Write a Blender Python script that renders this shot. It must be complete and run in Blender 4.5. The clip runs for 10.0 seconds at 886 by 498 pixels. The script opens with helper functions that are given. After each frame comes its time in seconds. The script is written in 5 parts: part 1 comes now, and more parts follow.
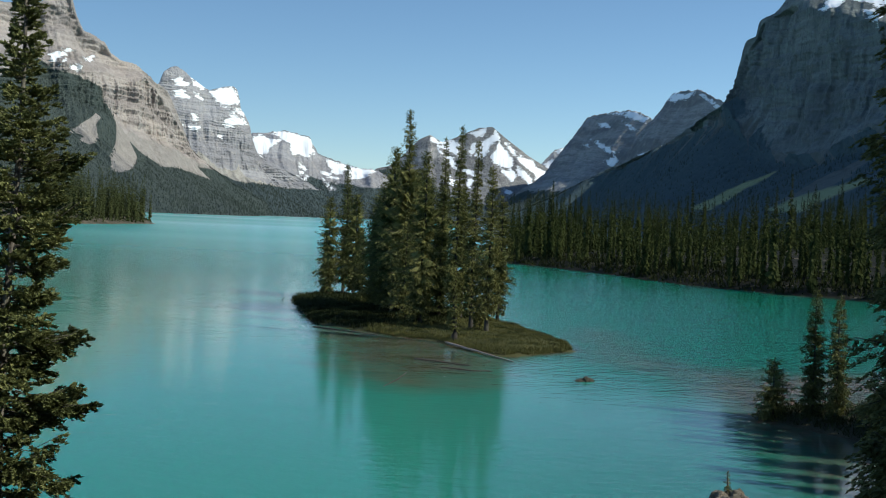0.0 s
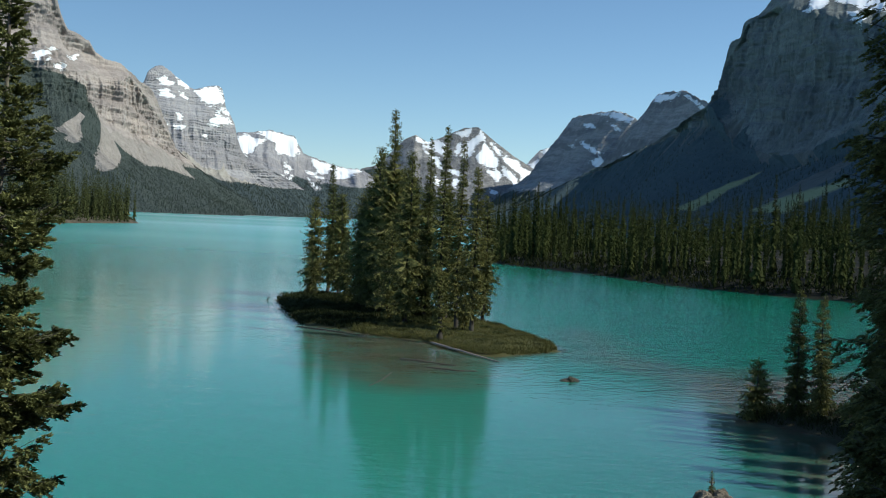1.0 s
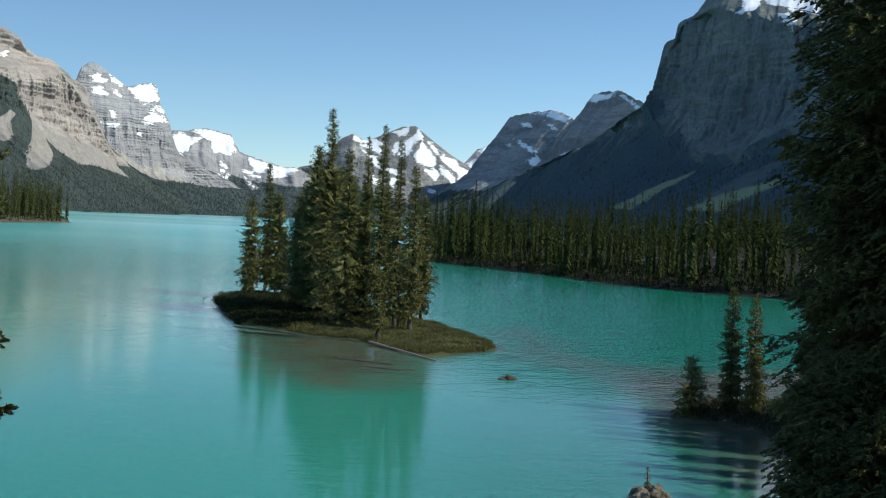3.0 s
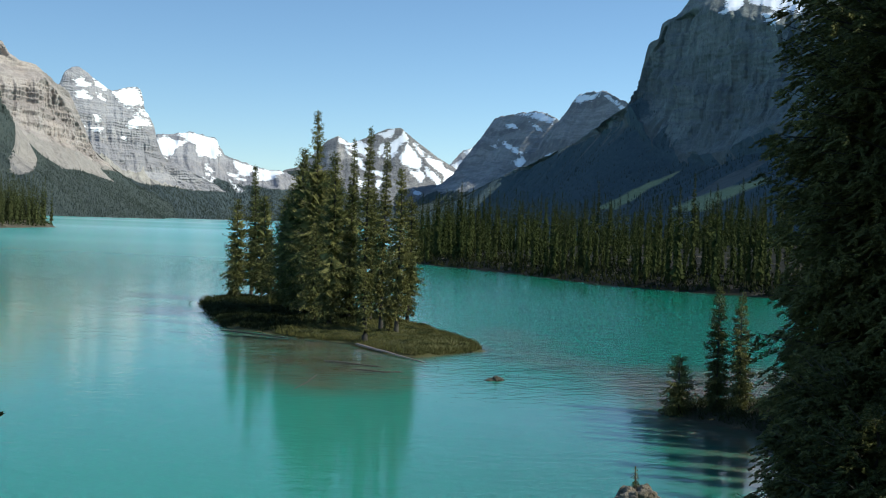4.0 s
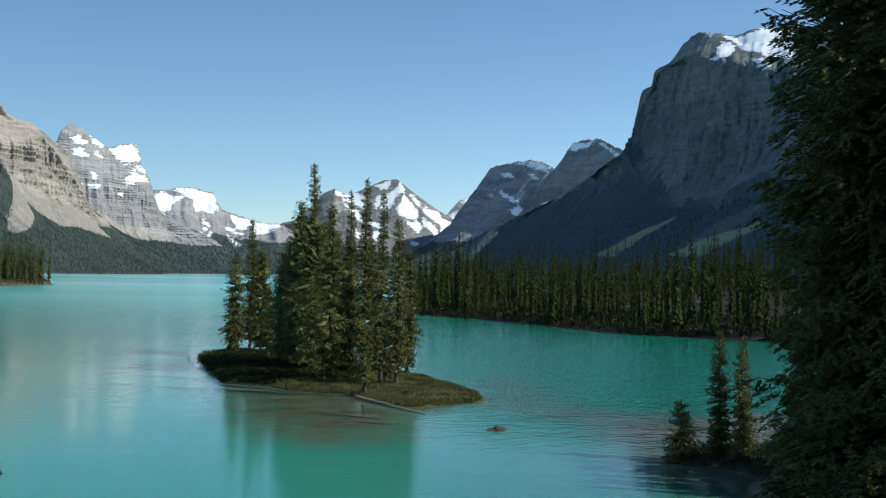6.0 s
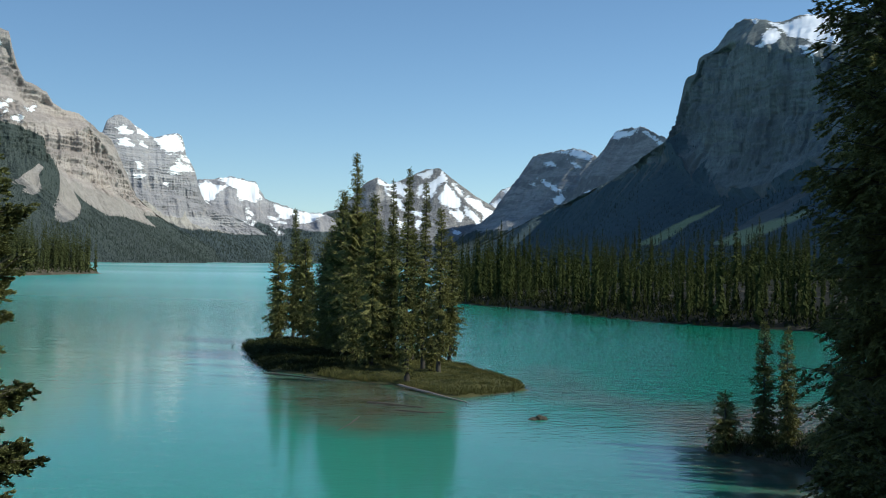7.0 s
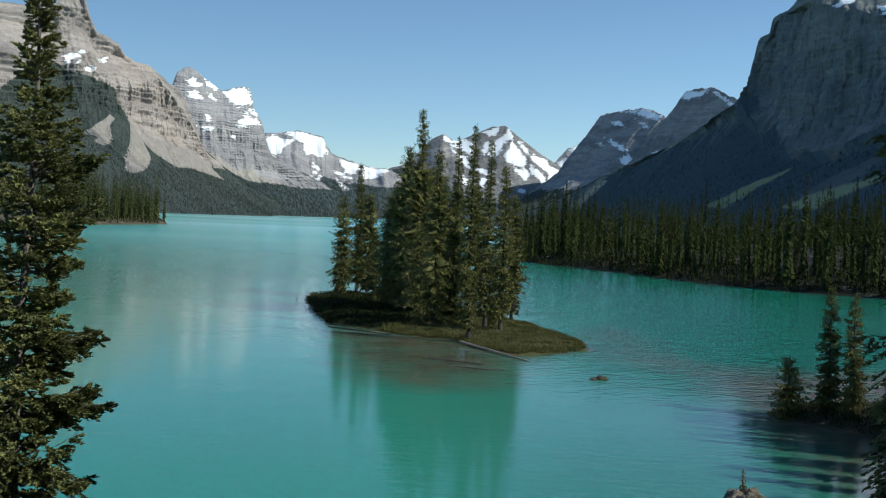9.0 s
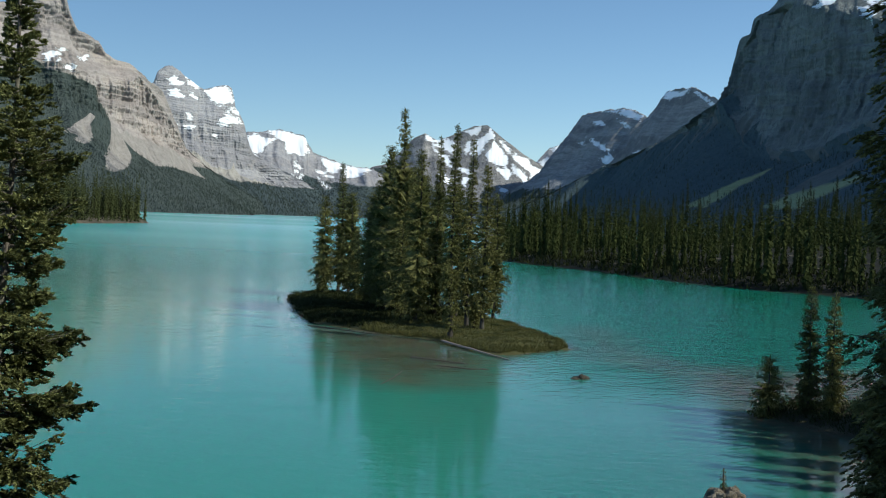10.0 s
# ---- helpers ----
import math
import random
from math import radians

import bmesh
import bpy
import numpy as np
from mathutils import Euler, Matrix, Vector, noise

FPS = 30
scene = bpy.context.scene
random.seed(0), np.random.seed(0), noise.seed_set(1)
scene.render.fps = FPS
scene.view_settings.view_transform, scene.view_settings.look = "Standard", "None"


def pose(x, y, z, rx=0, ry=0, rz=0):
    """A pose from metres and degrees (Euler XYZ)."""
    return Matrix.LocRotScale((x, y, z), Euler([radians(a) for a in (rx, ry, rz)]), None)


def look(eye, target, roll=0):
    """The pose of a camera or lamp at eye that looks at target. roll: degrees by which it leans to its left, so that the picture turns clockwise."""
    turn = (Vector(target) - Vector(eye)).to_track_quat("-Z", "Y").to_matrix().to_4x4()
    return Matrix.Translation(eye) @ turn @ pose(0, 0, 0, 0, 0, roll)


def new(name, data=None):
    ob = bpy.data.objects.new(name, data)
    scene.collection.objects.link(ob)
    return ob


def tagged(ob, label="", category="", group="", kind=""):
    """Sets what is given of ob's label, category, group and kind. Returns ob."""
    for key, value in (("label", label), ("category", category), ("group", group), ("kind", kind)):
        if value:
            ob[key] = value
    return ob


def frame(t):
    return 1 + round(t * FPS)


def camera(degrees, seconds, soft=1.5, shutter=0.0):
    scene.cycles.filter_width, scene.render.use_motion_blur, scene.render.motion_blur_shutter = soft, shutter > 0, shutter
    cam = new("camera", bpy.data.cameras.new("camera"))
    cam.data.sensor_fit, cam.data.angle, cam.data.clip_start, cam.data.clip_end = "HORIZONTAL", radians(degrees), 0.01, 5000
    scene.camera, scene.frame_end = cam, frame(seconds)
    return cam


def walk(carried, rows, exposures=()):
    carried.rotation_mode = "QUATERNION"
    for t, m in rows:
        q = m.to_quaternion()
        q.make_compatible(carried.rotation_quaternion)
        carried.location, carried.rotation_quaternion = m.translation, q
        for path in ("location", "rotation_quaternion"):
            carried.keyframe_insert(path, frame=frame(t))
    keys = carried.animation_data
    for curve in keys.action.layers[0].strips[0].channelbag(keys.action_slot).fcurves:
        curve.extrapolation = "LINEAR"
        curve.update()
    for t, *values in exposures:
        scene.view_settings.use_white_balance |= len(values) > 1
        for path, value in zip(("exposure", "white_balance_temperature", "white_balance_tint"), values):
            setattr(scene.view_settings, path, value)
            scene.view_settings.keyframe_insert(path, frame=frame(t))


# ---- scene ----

# ================= camera and its walk =================
EYE = 10.0
cam = camera(41.3, 10.0, soft=1.1)
ROWS = [
    # seconds, tilt from straight down, lean, turn
    (0.0, 88.580, -2.500, 0.000),
    (0.5, 88.593, -2.503, -0.339),
    (1.0, 88.612, -2.610, -0.715),
    (1.5, 88.636, -2.698, -1.217),
    (2.0, 88.644, -2.692, -1.764),
    (2.5, 88.678, -2.720, -2.682),
    (2.7, 88.680, -2.690, -3.162),
    (3.8, 88.741, -2.150, -4.440),
    (4.0, 88.803, -2.078, -4.430),
    (4.5, 89.777, -1.850, -4.698),
    (5.0, 90.410, -1.519, -4.687),
    (5.5, 91.075, -1.163, -4.659),
    (5.7, 91.268, -1.060, -4.644),
    (6.8, 90.881, -0.900, -3.200),
    (7.0, 90.673, -1.000, -2.472),
    (7.5, 89.812, -1.439, -1.263),
    (8.0, 88.886, -2.200, -0.205),
    (8.5, 88.549, -2.223, 0.426),
    (9.0, 88.513, -2.222, 0.652),
    (9.5, 88.508, -2.300, -0.118),
    (10.0, 88.510, -2.303, -0.231),
]
walk(cam, [(t, pose(0, 0, EYE, rx, ry, rz)) for t, rx, ry, rz in ROWS], exposures=[(0.0, -0.03, 6100, 1), (2.5, 0.05, 6100, 1), (4.0, 0.2, 6100, 1), (5.5, 0.12, 6100, 1), (7.5, 0.0, 6100, 1), (10.0, -0.04, 6100, 1)])

# ================= sky and sun =================
SUN_AZ, SUN_EL = radians(112.0), radians(37.0)      # clockwise from straight ahead; height
world = bpy.data.worlds.new("sky")
scene.world = world
world.use_nodes = True
wn = world.node_tree
wn.nodes.clear()
sky = wn.nodes.new("ShaderNodeTexSky")
sky.sky_type, sky.sun_disc = "NISHITA", False
sky.sun_elevation, sky.sun_rotation = SUN_EL, 2 * math.pi - SUN_AZ
sky.altitude, sky.air_density, sky.dust_density, sky.ozone_density = 1600.0, 1.0, 0.0, 3.5
bg = wn.nodes.new("ShaderNodeBackground")
bg.inputs["Strength"].default_value = 0.115
out = wn.nodes.new("ShaderNodeOutputWorld")
wn.links.new(sky.outputs[0], bg.inputs["Color"])
wn.links.new(bg.outputs[0], out.inputs[0])
sun_dir = Vector((math.sin(SUN_AZ) * math.cos(SUN_EL), math.cos(SUN_AZ) * math.cos(SUN_EL), math.sin(SUN_EL)))
sun_data = bpy.data.lights.new("sun", "SUN")
sun_data.energy, sun_data.angle, sun_data.color = 5.0, radians(0.53), (1.0, 0.92, 0.80)
sun = new("sun", sun_data)
sun.matrix_world = look(sun_dir * 100, (0, 0, 0))


# ================= materials =================
class Nodes:
    """A short hand for building a node material."""

    def __init__(self, name):
        self.mat = bpy.data.materials.new(name)
        self.mat.use_nodes = True
        self.tree = self.mat.node_tree
        self.bsdf = self.tree.nodes["Principled BSDF"]
        self.out = self.tree.nodes["Material Output"]

    def add(self, kind, **props):
        n = self.tree.nodes.new("ShaderNode" + kind)
        for k, v in props.items():
            if k == "operation":
                n.operation = v
            elif k == "blend":
                n.data_type, n.blend_type = "RGBA", v
            elif k == "attr":
                n.attribute_name = v
        return n

    def put(self, a, b):
        self.tree.links.new(a, b)

    def val(self, node, key, v):
        if isinstance(v, bpy.types.NodeSocket):
            self.put(v, node.inputs[key])
        else:
            node.inputs[key].default_value = v

    def math(self, op, a, b=0.0, clamp=False):
        n = self.add("Math", operation=op)
        n.use_clamp = clamp
        self.val(n, 0, a)
        self.val(n, 1, b)
        return n.outputs[0]

    def mix(self, fac, a, b, blend="MIX"):
        n = self.add("Mix", blend=blend)
        self.val(n, 0, fac)
        for k, v in ((6, a), (7, b)):
            self.val(n, k, v if isinstance(v, bpy.types.NodeSocket) else (*v, 1.0))
        return n.outputs[2]

    def position(self):
        return self.add("NewGeometry").outputs["Position"]

    def scaled(self, vec, s):
        n = self.add("Mapping")
        self.put(vec, n.inputs["Vector"])
        n.inputs["Scale"].default_value = s
        return n.outputs[0]

    def noise(self, vec, scale, detail=4.0, rough=0.55, distort=0.0):
        n = self.add("TexNoise")
        self.put(vec, n.inputs["Vector"])
        n.inputs["Scale"].default_value, n.inputs["Detail"].default_value = scale, detail
        n.inputs["Roughness"].default_value, n.inputs["Distortion"].default_value = rough, distort
        return n.outputs["Fac"]

    def ramp(self, fac, lo, hi):
        n = self.add("MapRange")
        n.clamp = True
        self.val(n, 0, fac)
        n.inputs[1].default_value, n.inputs[2].default_value = lo, hi
        return n.outputs[0]

    def bump(self, height, strength, dist, normal=None):
        n = self.add("Bump")
        n.inputs["Strength"].default_value, n.inputs["Distance"].default_value = strength, dist
        self.put(height, n.inputs["Height"])
        if normal is not None:
            self.put(normal, n.inputs["Normal"])
        return n.outputs[0]

    def finish(self, color, rough=0.8, normal=None, **more):
        b = self.bsdf
        self.val(b, "Base Color", color if isinstance(color, bpy.types.NodeSocket) else (*color, 1.0))
        self.val(b, "Roughness", rough)
        if normal is not None:
            self.put(normal, b.inputs["Normal"])
        for k, v in more.items():
            self.val(b, k.replace("_", " "), v)
        return self.mat


def needles(name, dark, mid, light, gloss=0.14):
    n = Nodes(name)
    p = n.position()
    g = n.add("NewGeometry")
    r = g.outputs["Random Per Island"]
    ob = n.add("ObjectInfo").outputs["Random"]
    patch = n.noise(p, 0.7, 3.0)
    c = n.mix(n.math("ADD", n.math("MULTIPLY", r, 0.55), n.math("MULTIPLY", n.ramp(patch, 0.3, 0.7), 0.45)), dark, mid)
    c = n.mix(n.math("MULTIPLY", n.ramp(patch, 0.42, 0.72), n.ramp(r, 0.55, 1.0)), c, light)
    c = n.mix(n.math("MULTIPLY", ob, 0.25), c, light)
    mat = n.finish(c, 0.6, Specular_IOR_Level=gloss)
    tr = n.add("BsdfTranslucent")
    n.put(c, tr.inputs["Color"])
    mx = n.add("MixShader")
    mx.inputs[0].default_value = 0.24
    n.put(n.bsdf.outputs[0], mx.inputs[1])
    n.put(tr.outputs[0], mx.inputs[2])
    n.put(mx.outputs[0], n.out.inputs["Surface"])
    return mat


def bark(name, dark, light, moss=0.5):
    n = Nodes(name)
    p = n.position()
    a = n.noise(n.scaled(p, (9, 9, 2.0)), 2.0, 5.0, 0.65)
    b = n.noise(p, 1.3, 3.0)
    c = n.mix(n.ramp(a, 0.35, 0.68), dark, light)
    c = n.mix(n.math("MULTIPLY", n.ramp(b, 0.5, 0.75), moss), c, (0.16, 0.17, 0.12))
    return n.finish(c, 0.9, n.bump(a, 0.8, 0.03))


def rock(name, tan, grey, dark, rubble=((0.30, 0.285, 0.26), (0.42, 0.40, 0.37)), speck=(0.50, 0.46, 0.42), flutes=0.4, bedding=0.75, patch=0.35, lines=1.0, bands=0.7, forest_a=(0.030, 0.042, 0.030), forest_b=(0.050, 0.064, 0.042)):
    """Mountain rock in level beds, with scree, woods and snow where the masks of the mesh put them."""
    n = Nodes(name)
    p = n.position()
    cover = n.add("Attribute", attr="cover")
    sep = n.add("SeparateColor")
    n.put(cover.outputs["Color"], sep.inputs[0])
    warp = n.noise(p, 0.004, 4.0)
    xyz = n.add("SeparateXYZ")
    n.put(p, xyz.inputs[0])
    level = n.math("ADD", xyz.outputs[2], n.math("MULTIPLY", warp, 90.0))
    comb = n.add("CombineXYZ")
    n.put(level, comb.inputs[2])
    n.put(n.math("MULTIPLY", xyz.outputs[0], 0.06), comb.inputs[0])
    n.put(n.math("MULTIPLY", xyz.outputs[1], 0.06), comb.inputs[1])
    beds = n.noise(comb.outputs[0], 0.075, 5.0, 0.75)
    broad = n.noise(comb.outputs[0], 0.018, 3.0, 0.6)
    fine = n.noise(p, 0.05, 9.0, 0.7)
    streak = n.noise(n.scaled(p, (1.0, 1.0, 0.10)), 0.07, 6.0, 0.7)
    c = n.mix(n.ramp(n.noise(p, 0.003, 3.0), 0.35, 0.65), tan, grey)
    stain = n.noise(n.scaled(p, (1.0, 1.0, 0.7)), 0.009, 5.0, 0.6)
    c = n.mix(n.math("MULTIPLY", n.ramp(stain, 0.48, 0.62), patch), c, dark)
    c = n.mix(n.math("MULTIPLY", n.ramp(broad, 0.50, 0.55), bands), c, dark)
    c = n.mix(n.math("MULTIPLY", n.ramp(beds, 0.50, 0.58), 0.8 * bedding), c, dark)
    # thin dark lines painted in as shadows under the ledges
    thin = n.noise(n.scaled(comb.outputs[0], (1.6, 1.6, 1.0)), 0.22, 3.0, 0.6)
    c = n.mix(n.math("MULTIPLY", n.ramp(thin, 0.56, 0.62), 0.7 * bedding), c, dark)
    c = n.mix(n.math("MULTIPLY", n.ramp(streak, 0.5, 0.72), flutes), c, dark)
    cracks = n.noise(n.scaled(p, (1.0, 1.0, 0.06)), 0.24, 4.0, 0.6)
    c = n.mix(n.math("MULTIPLY", n.ramp(cracks, 0.55, 0.62), 0.8 * flutes), c, dark)
    c = n.mix(n.math("MULTIPLY", n.ramp(fine, 0.5, 0.75), 0.6), c, speck)
    rock_h = n.math("ADD", n.math("MULTIPLY", thin, 0.25), n.math("ADD", n.math("MULTIPLY", fine, 0.8), n.math("MULTIPLY", streak, 0.6)))
    # scree
    scree = n.mix(n.ramp(fine, 0.35, 0.65), *rubble)
    c = n.mix(n.ramp(n.math("ADD", sep.outputs[2], n.math("MULTIPLY", n.math("SUBTRACT", fine, 0.5), 0.7)), 0.42, 0.58), c, scree)
    # woods
    tuft = n.noise(n.scaled(p, (1.0, 1.0, 0.45)), 0.11, 5.0, 0.7)
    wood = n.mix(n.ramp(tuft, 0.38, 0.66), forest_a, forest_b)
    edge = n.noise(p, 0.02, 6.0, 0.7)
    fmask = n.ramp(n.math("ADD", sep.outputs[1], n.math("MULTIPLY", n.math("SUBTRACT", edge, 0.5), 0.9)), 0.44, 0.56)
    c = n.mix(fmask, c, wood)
    # grass strips, much paler than turf: sunlight on them is put into the colour
    meadow = n.mix(n.ramp(tuft, 0.38, 0.66), (0.30, 0.33, 0.16), (0.42, 0.43, 0.25))
    c = n.mix(n.ramp(n.math("ADD", cover.outputs["Alpha"], n.math("MULTIPLY", n.math("SUBTRACT", edge, 0.5), 0.6)), 0.4, 0.6), c, meadow)
    # snow
    frost = n.math("ADD", n.math("MULTIPLY", n.noise(n.scaled(p, (1.0, 1.0, 1.6)), 0.085, 8.0, 0.7), 0.6), n.math("MULTIPLY", n.noise(n.scaled(p, (1.0, 1.0, 0.6)), 0.022, 5.0, 0.65), 0.4))
    smask = n.ramp(n.math("ADD", sep.outputs[0], n.math("ADD", n.math("MULTIPLY", n.math("SUBTRACT", frost, 0.5), 1.7), n.math("MULTIPLY", n.math("SUBTRACT", beds, 0.5), lines))), 0.48, 0.54)
    c = n.mix(smask, c, (0.86, 0.88, 0.92))
    h = n.math("ADD", n.math("MULTIPLY", rock_h, n.math("SUBTRACT", 1.0, smask)), n.math("MULTIPLY", n.math("MULTIPLY", tuft, fmask), 0.8))
    return n.finish(c, 0.9, n.bump(h, 0.8, 15.0), Specular_IOR_Level=0.2)


def soil(name, a, b, c3, scale=1.0, lo=0.38, hi=0.62):
    n = Nodes(name)
    p = n.position()
    f1, f2 = n.noise(p, 0.5 * scale, 6.0, 0.65), n.noise(p, 6.0 * scale, 4.0, 0.7)
    c = n.mix(n.ramp(f1, lo, hi), a, b)
    c = n.mix(n.math("MULTIPLY", n.ramp(f2, 0.5, 0.72), 0.7), c, c3)
    return n.finish(c, 0.95, n.bump(f2, 0.8, 0.08), Specular_IOR_Level=0.2)


def lake_water():
    """Milky glacier water: a turbid body colour under a rippled, clear surface; brown shoals by the shores."""
    n = Nodes("glacier_water")
    p = n.position()
    shoal = n.add("Attribute", attr="shoal").outputs["Fac"]
    sep = n.add("SeparateXYZ")
    n.put(p, sep.inputs[0])
    x, y = sep.outputs[0], sep.outputs[1]
    # body colour: milky turquoise, paler far out in wind streaks, where sky reflection is painted in
    big = n.noise(p, 0.006, 3.0)
    c = n.mix(n.ramp(big, 0.35, 0.65), (0.036, 0.222, 0.166), (0.043, 0.252, 0.193))
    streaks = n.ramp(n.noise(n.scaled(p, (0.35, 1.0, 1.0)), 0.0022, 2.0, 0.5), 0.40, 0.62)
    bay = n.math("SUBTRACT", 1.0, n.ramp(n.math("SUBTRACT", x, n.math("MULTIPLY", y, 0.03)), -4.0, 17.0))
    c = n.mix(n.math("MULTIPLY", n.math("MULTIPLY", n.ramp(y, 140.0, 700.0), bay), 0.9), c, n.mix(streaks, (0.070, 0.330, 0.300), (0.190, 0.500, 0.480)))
    # darker in the east: reflected woods and cliff are put into the body colour
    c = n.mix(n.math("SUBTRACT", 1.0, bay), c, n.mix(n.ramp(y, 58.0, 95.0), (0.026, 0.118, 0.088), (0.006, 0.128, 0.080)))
    sand = n.mix(n.ramp(n.noise(n.scaled(p, (0.5, 1.0, 1.0)), 0.5, 5.0, 0.65), 0.4, 0.65), (0.098, 0.098, 0.066), (0.056, 0.068, 0.050))
    wob = n.math("MULTIPLY", n.math("MULTIPLY", n.math("SUBTRACT", n.noise(p, 0.22, 5.0, 0.6), 0.5), 0.6), n.ramp(shoal, 0.02, 0.3))
    c = n.mix(n.ramp(n.math("ADD", shoal, wob), 0.15, 0.85), c, sand)
    # ripples: a breeze over the open lake and east of the island, a lee by the point
    open_water = n.ramp(y, 105.0, 320.0)
    breeze = n.math("MULTIPLY", n.ramp(x, 2.0, 14.0), n.ramp(y, 62.0, 88.0))
    lee = n.math("MULTIPLY", n.ramp(x, 9.0, 17.0), n.math("SUBTRACT", 1.0, n.ramp(y, 56.0, 76.0)))
    w1 = n.noise(n.scaled(p, (0.55, 1.0, 1.0)), 1.7, 3.0, 0.55, 0.3)
    w2 = n.noise(n.scaled(p, (0.5, 1.0, 1.0)), 0.33, 3.0, 0.5, 0.4)
    calm = n.ramp(n.noise(n.scaled(p, (0.4, 1.0, 1.0)), 0.018, 3.0), 0.35, 0.65)
    wind = n.math("MAXIMUM", n.math("MULTIPLY", open_water, n.math("ADD", n.math("MULTIPLY", bay, 0.6), 0.4)), n.math("MULTIPLY", breeze, 0.7))
    still = n.math("SUBTRACT", 1.0, n.math("MULTIPLY", lee, 0.8))
    gust = n.math("MULTIPLY", breeze, n.math("SUBTRACT", 1.0, n.ramp(y, 125.0, 190.0)))
    gain = n.math("ADD", n.math("ADD", n.math("MULTIPLY", calm, 0.03), n.math("MULTIPLY", gust, 0.07)), n.math("ADD", n.math("MULTIPLY", wind, 0.16), 0.011))
    h = n.math("ADD", n.math("MULTIPLY", w1, gain), n.math("MULTIPLY", w2, n.math("ADD", n.math("MULTIPLY", wind, 0.20), 0.027)))
    h = n.math("MULTIPLY", h, still)
    ruffled = n.math("ADD", n.math("MULTIPLY", n.math("MAXIMUM", n.math("MULTIPLY", n.ramp(y, 95.0, 420.0), n.math("ADD", n.math("MULTIPLY", bay, 0.7), 0.3)), n.math("MULTIPLY", breeze, 0.6)), 0.16), 0.035)
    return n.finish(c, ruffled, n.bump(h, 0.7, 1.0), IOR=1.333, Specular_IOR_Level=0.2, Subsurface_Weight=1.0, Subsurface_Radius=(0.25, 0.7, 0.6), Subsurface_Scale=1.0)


M_NEEDLE = needles("spruce_needles", (0.024, 0.035, 0.013), (0.142, 0.156, 0.049), (0.335, 0.300, 0.105))
# lighter copy of the spruce needles, with sunshine put into the colour
M_NEEDLE_SUN = needles("sunlit_spruce_needles", (0.055, 0.070, 0.028), (0.220, 0.245, 0.092), (0.420, 0.410, 0.170))
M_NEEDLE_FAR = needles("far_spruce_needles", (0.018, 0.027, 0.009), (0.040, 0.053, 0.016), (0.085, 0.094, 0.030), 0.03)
M_NEEDLE_SPIT = needles("spit_spruce_needles", (0.026, 0.036, 0.015), (0.066, 0.078, 0.030), (0.12, 0.125, 0.05), 0.03)
# greyer and bluer than near needles, with the haze put into the colour
M_SLOPE_WOOD = needles("hazed_slope_needles", (0.052, 0.070, 0.066), (0.072, 0.092, 0.083), (0.085, 0.102, 0.088), 0.05)
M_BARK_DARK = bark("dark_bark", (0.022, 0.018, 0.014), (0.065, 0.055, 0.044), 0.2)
M_BARK = bark("spruce_bark", (0.055, 0.045, 0.036), (0.20, 0.175, 0.145))
# woods on far slopes: distance haze is mixed into their base colours
HAZED_WOOD = dict(forest_a=(0.054, 0.072, 0.070), forest_b=(0.078, 0.098, 0.091))
M_ROCK_A = rock("limestone_tan", (0.46, 0.40, 0.365), (0.40, 0.37, 0.36), (0.21, 0.19, 0.19), ((0.27, 0.25, 0.235), (0.37, 0.345, 0.325)), flutes=0.28, bedding=0.38, bands=0.45, **HAZED_WOOD)
# the woods here are tinted bluer still, for haze
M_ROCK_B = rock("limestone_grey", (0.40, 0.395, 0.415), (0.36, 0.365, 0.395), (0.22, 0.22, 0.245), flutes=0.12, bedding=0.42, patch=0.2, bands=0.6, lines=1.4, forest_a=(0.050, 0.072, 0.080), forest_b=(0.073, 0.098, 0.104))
# east woods paler and bluer again: haze over the slope is painted in
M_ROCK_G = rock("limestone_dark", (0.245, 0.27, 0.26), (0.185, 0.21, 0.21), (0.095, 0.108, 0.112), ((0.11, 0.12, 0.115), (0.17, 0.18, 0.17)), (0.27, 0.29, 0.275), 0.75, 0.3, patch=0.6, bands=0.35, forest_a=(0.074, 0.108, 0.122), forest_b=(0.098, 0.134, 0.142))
M_ROCK_E = rock("limestone_brown", (0.37, 0.36, 0.35), (0.31, 0.31, 0.315), (0.165, 0.165, 0.17), bedding=0.7, **HAZED_WOOD)
M_SOIL = soil("forest_floor", (0.035, 0.032, 0.018), (0.065, 0.055, 0.032), (0.022, 0.028, 0.012))
M_SHORE = soil("earth_bank", (0.013, 0.013, 0.009), (0.20, 0.165, 0.125), (0.012, 0.014, 0.008), 0.35, 0.58, 0.68)
M_SPIT = soil("spit_bank", (0.060, 0.054, 0.040), (0.17, 0.142, 0.11), (0.030, 0.036, 0.018), 0.3, 0.45, 0.68)
M_MEADOW = soil("meadow_turf", (0.050, 0.054, 0.020), (0.085, 0.078, 0.032), (0.028, 0.034, 0.013))
M_BED = soil("lake_bed_silt", (0.12, 0.11, 0.08), (0.16, 0.14, 0.10), (0.08, 0.075, 0.055), 0.2)
M_WOOD = bark("drift_wood", (0.26, 0.19, 0.145), (0.48, 0.38, 0.31), 0.0)
M_WET_WOOD = bark("wet_wood", (0.025, 0.02, 0.015), (0.05, 0.042, 0.034), 0.0)
M_GRASS = needles("meadow_grass", (0.042, 0.056, 0.016), (0.105, 0.112, 0.034), (0.215, 0.170, 0.065))
M_SHRUB = needles("willow_leaves", (0.024, 0.034, 0.012), (0.045, 0.056, 0.019), (0.080, 0.084, 0.028))
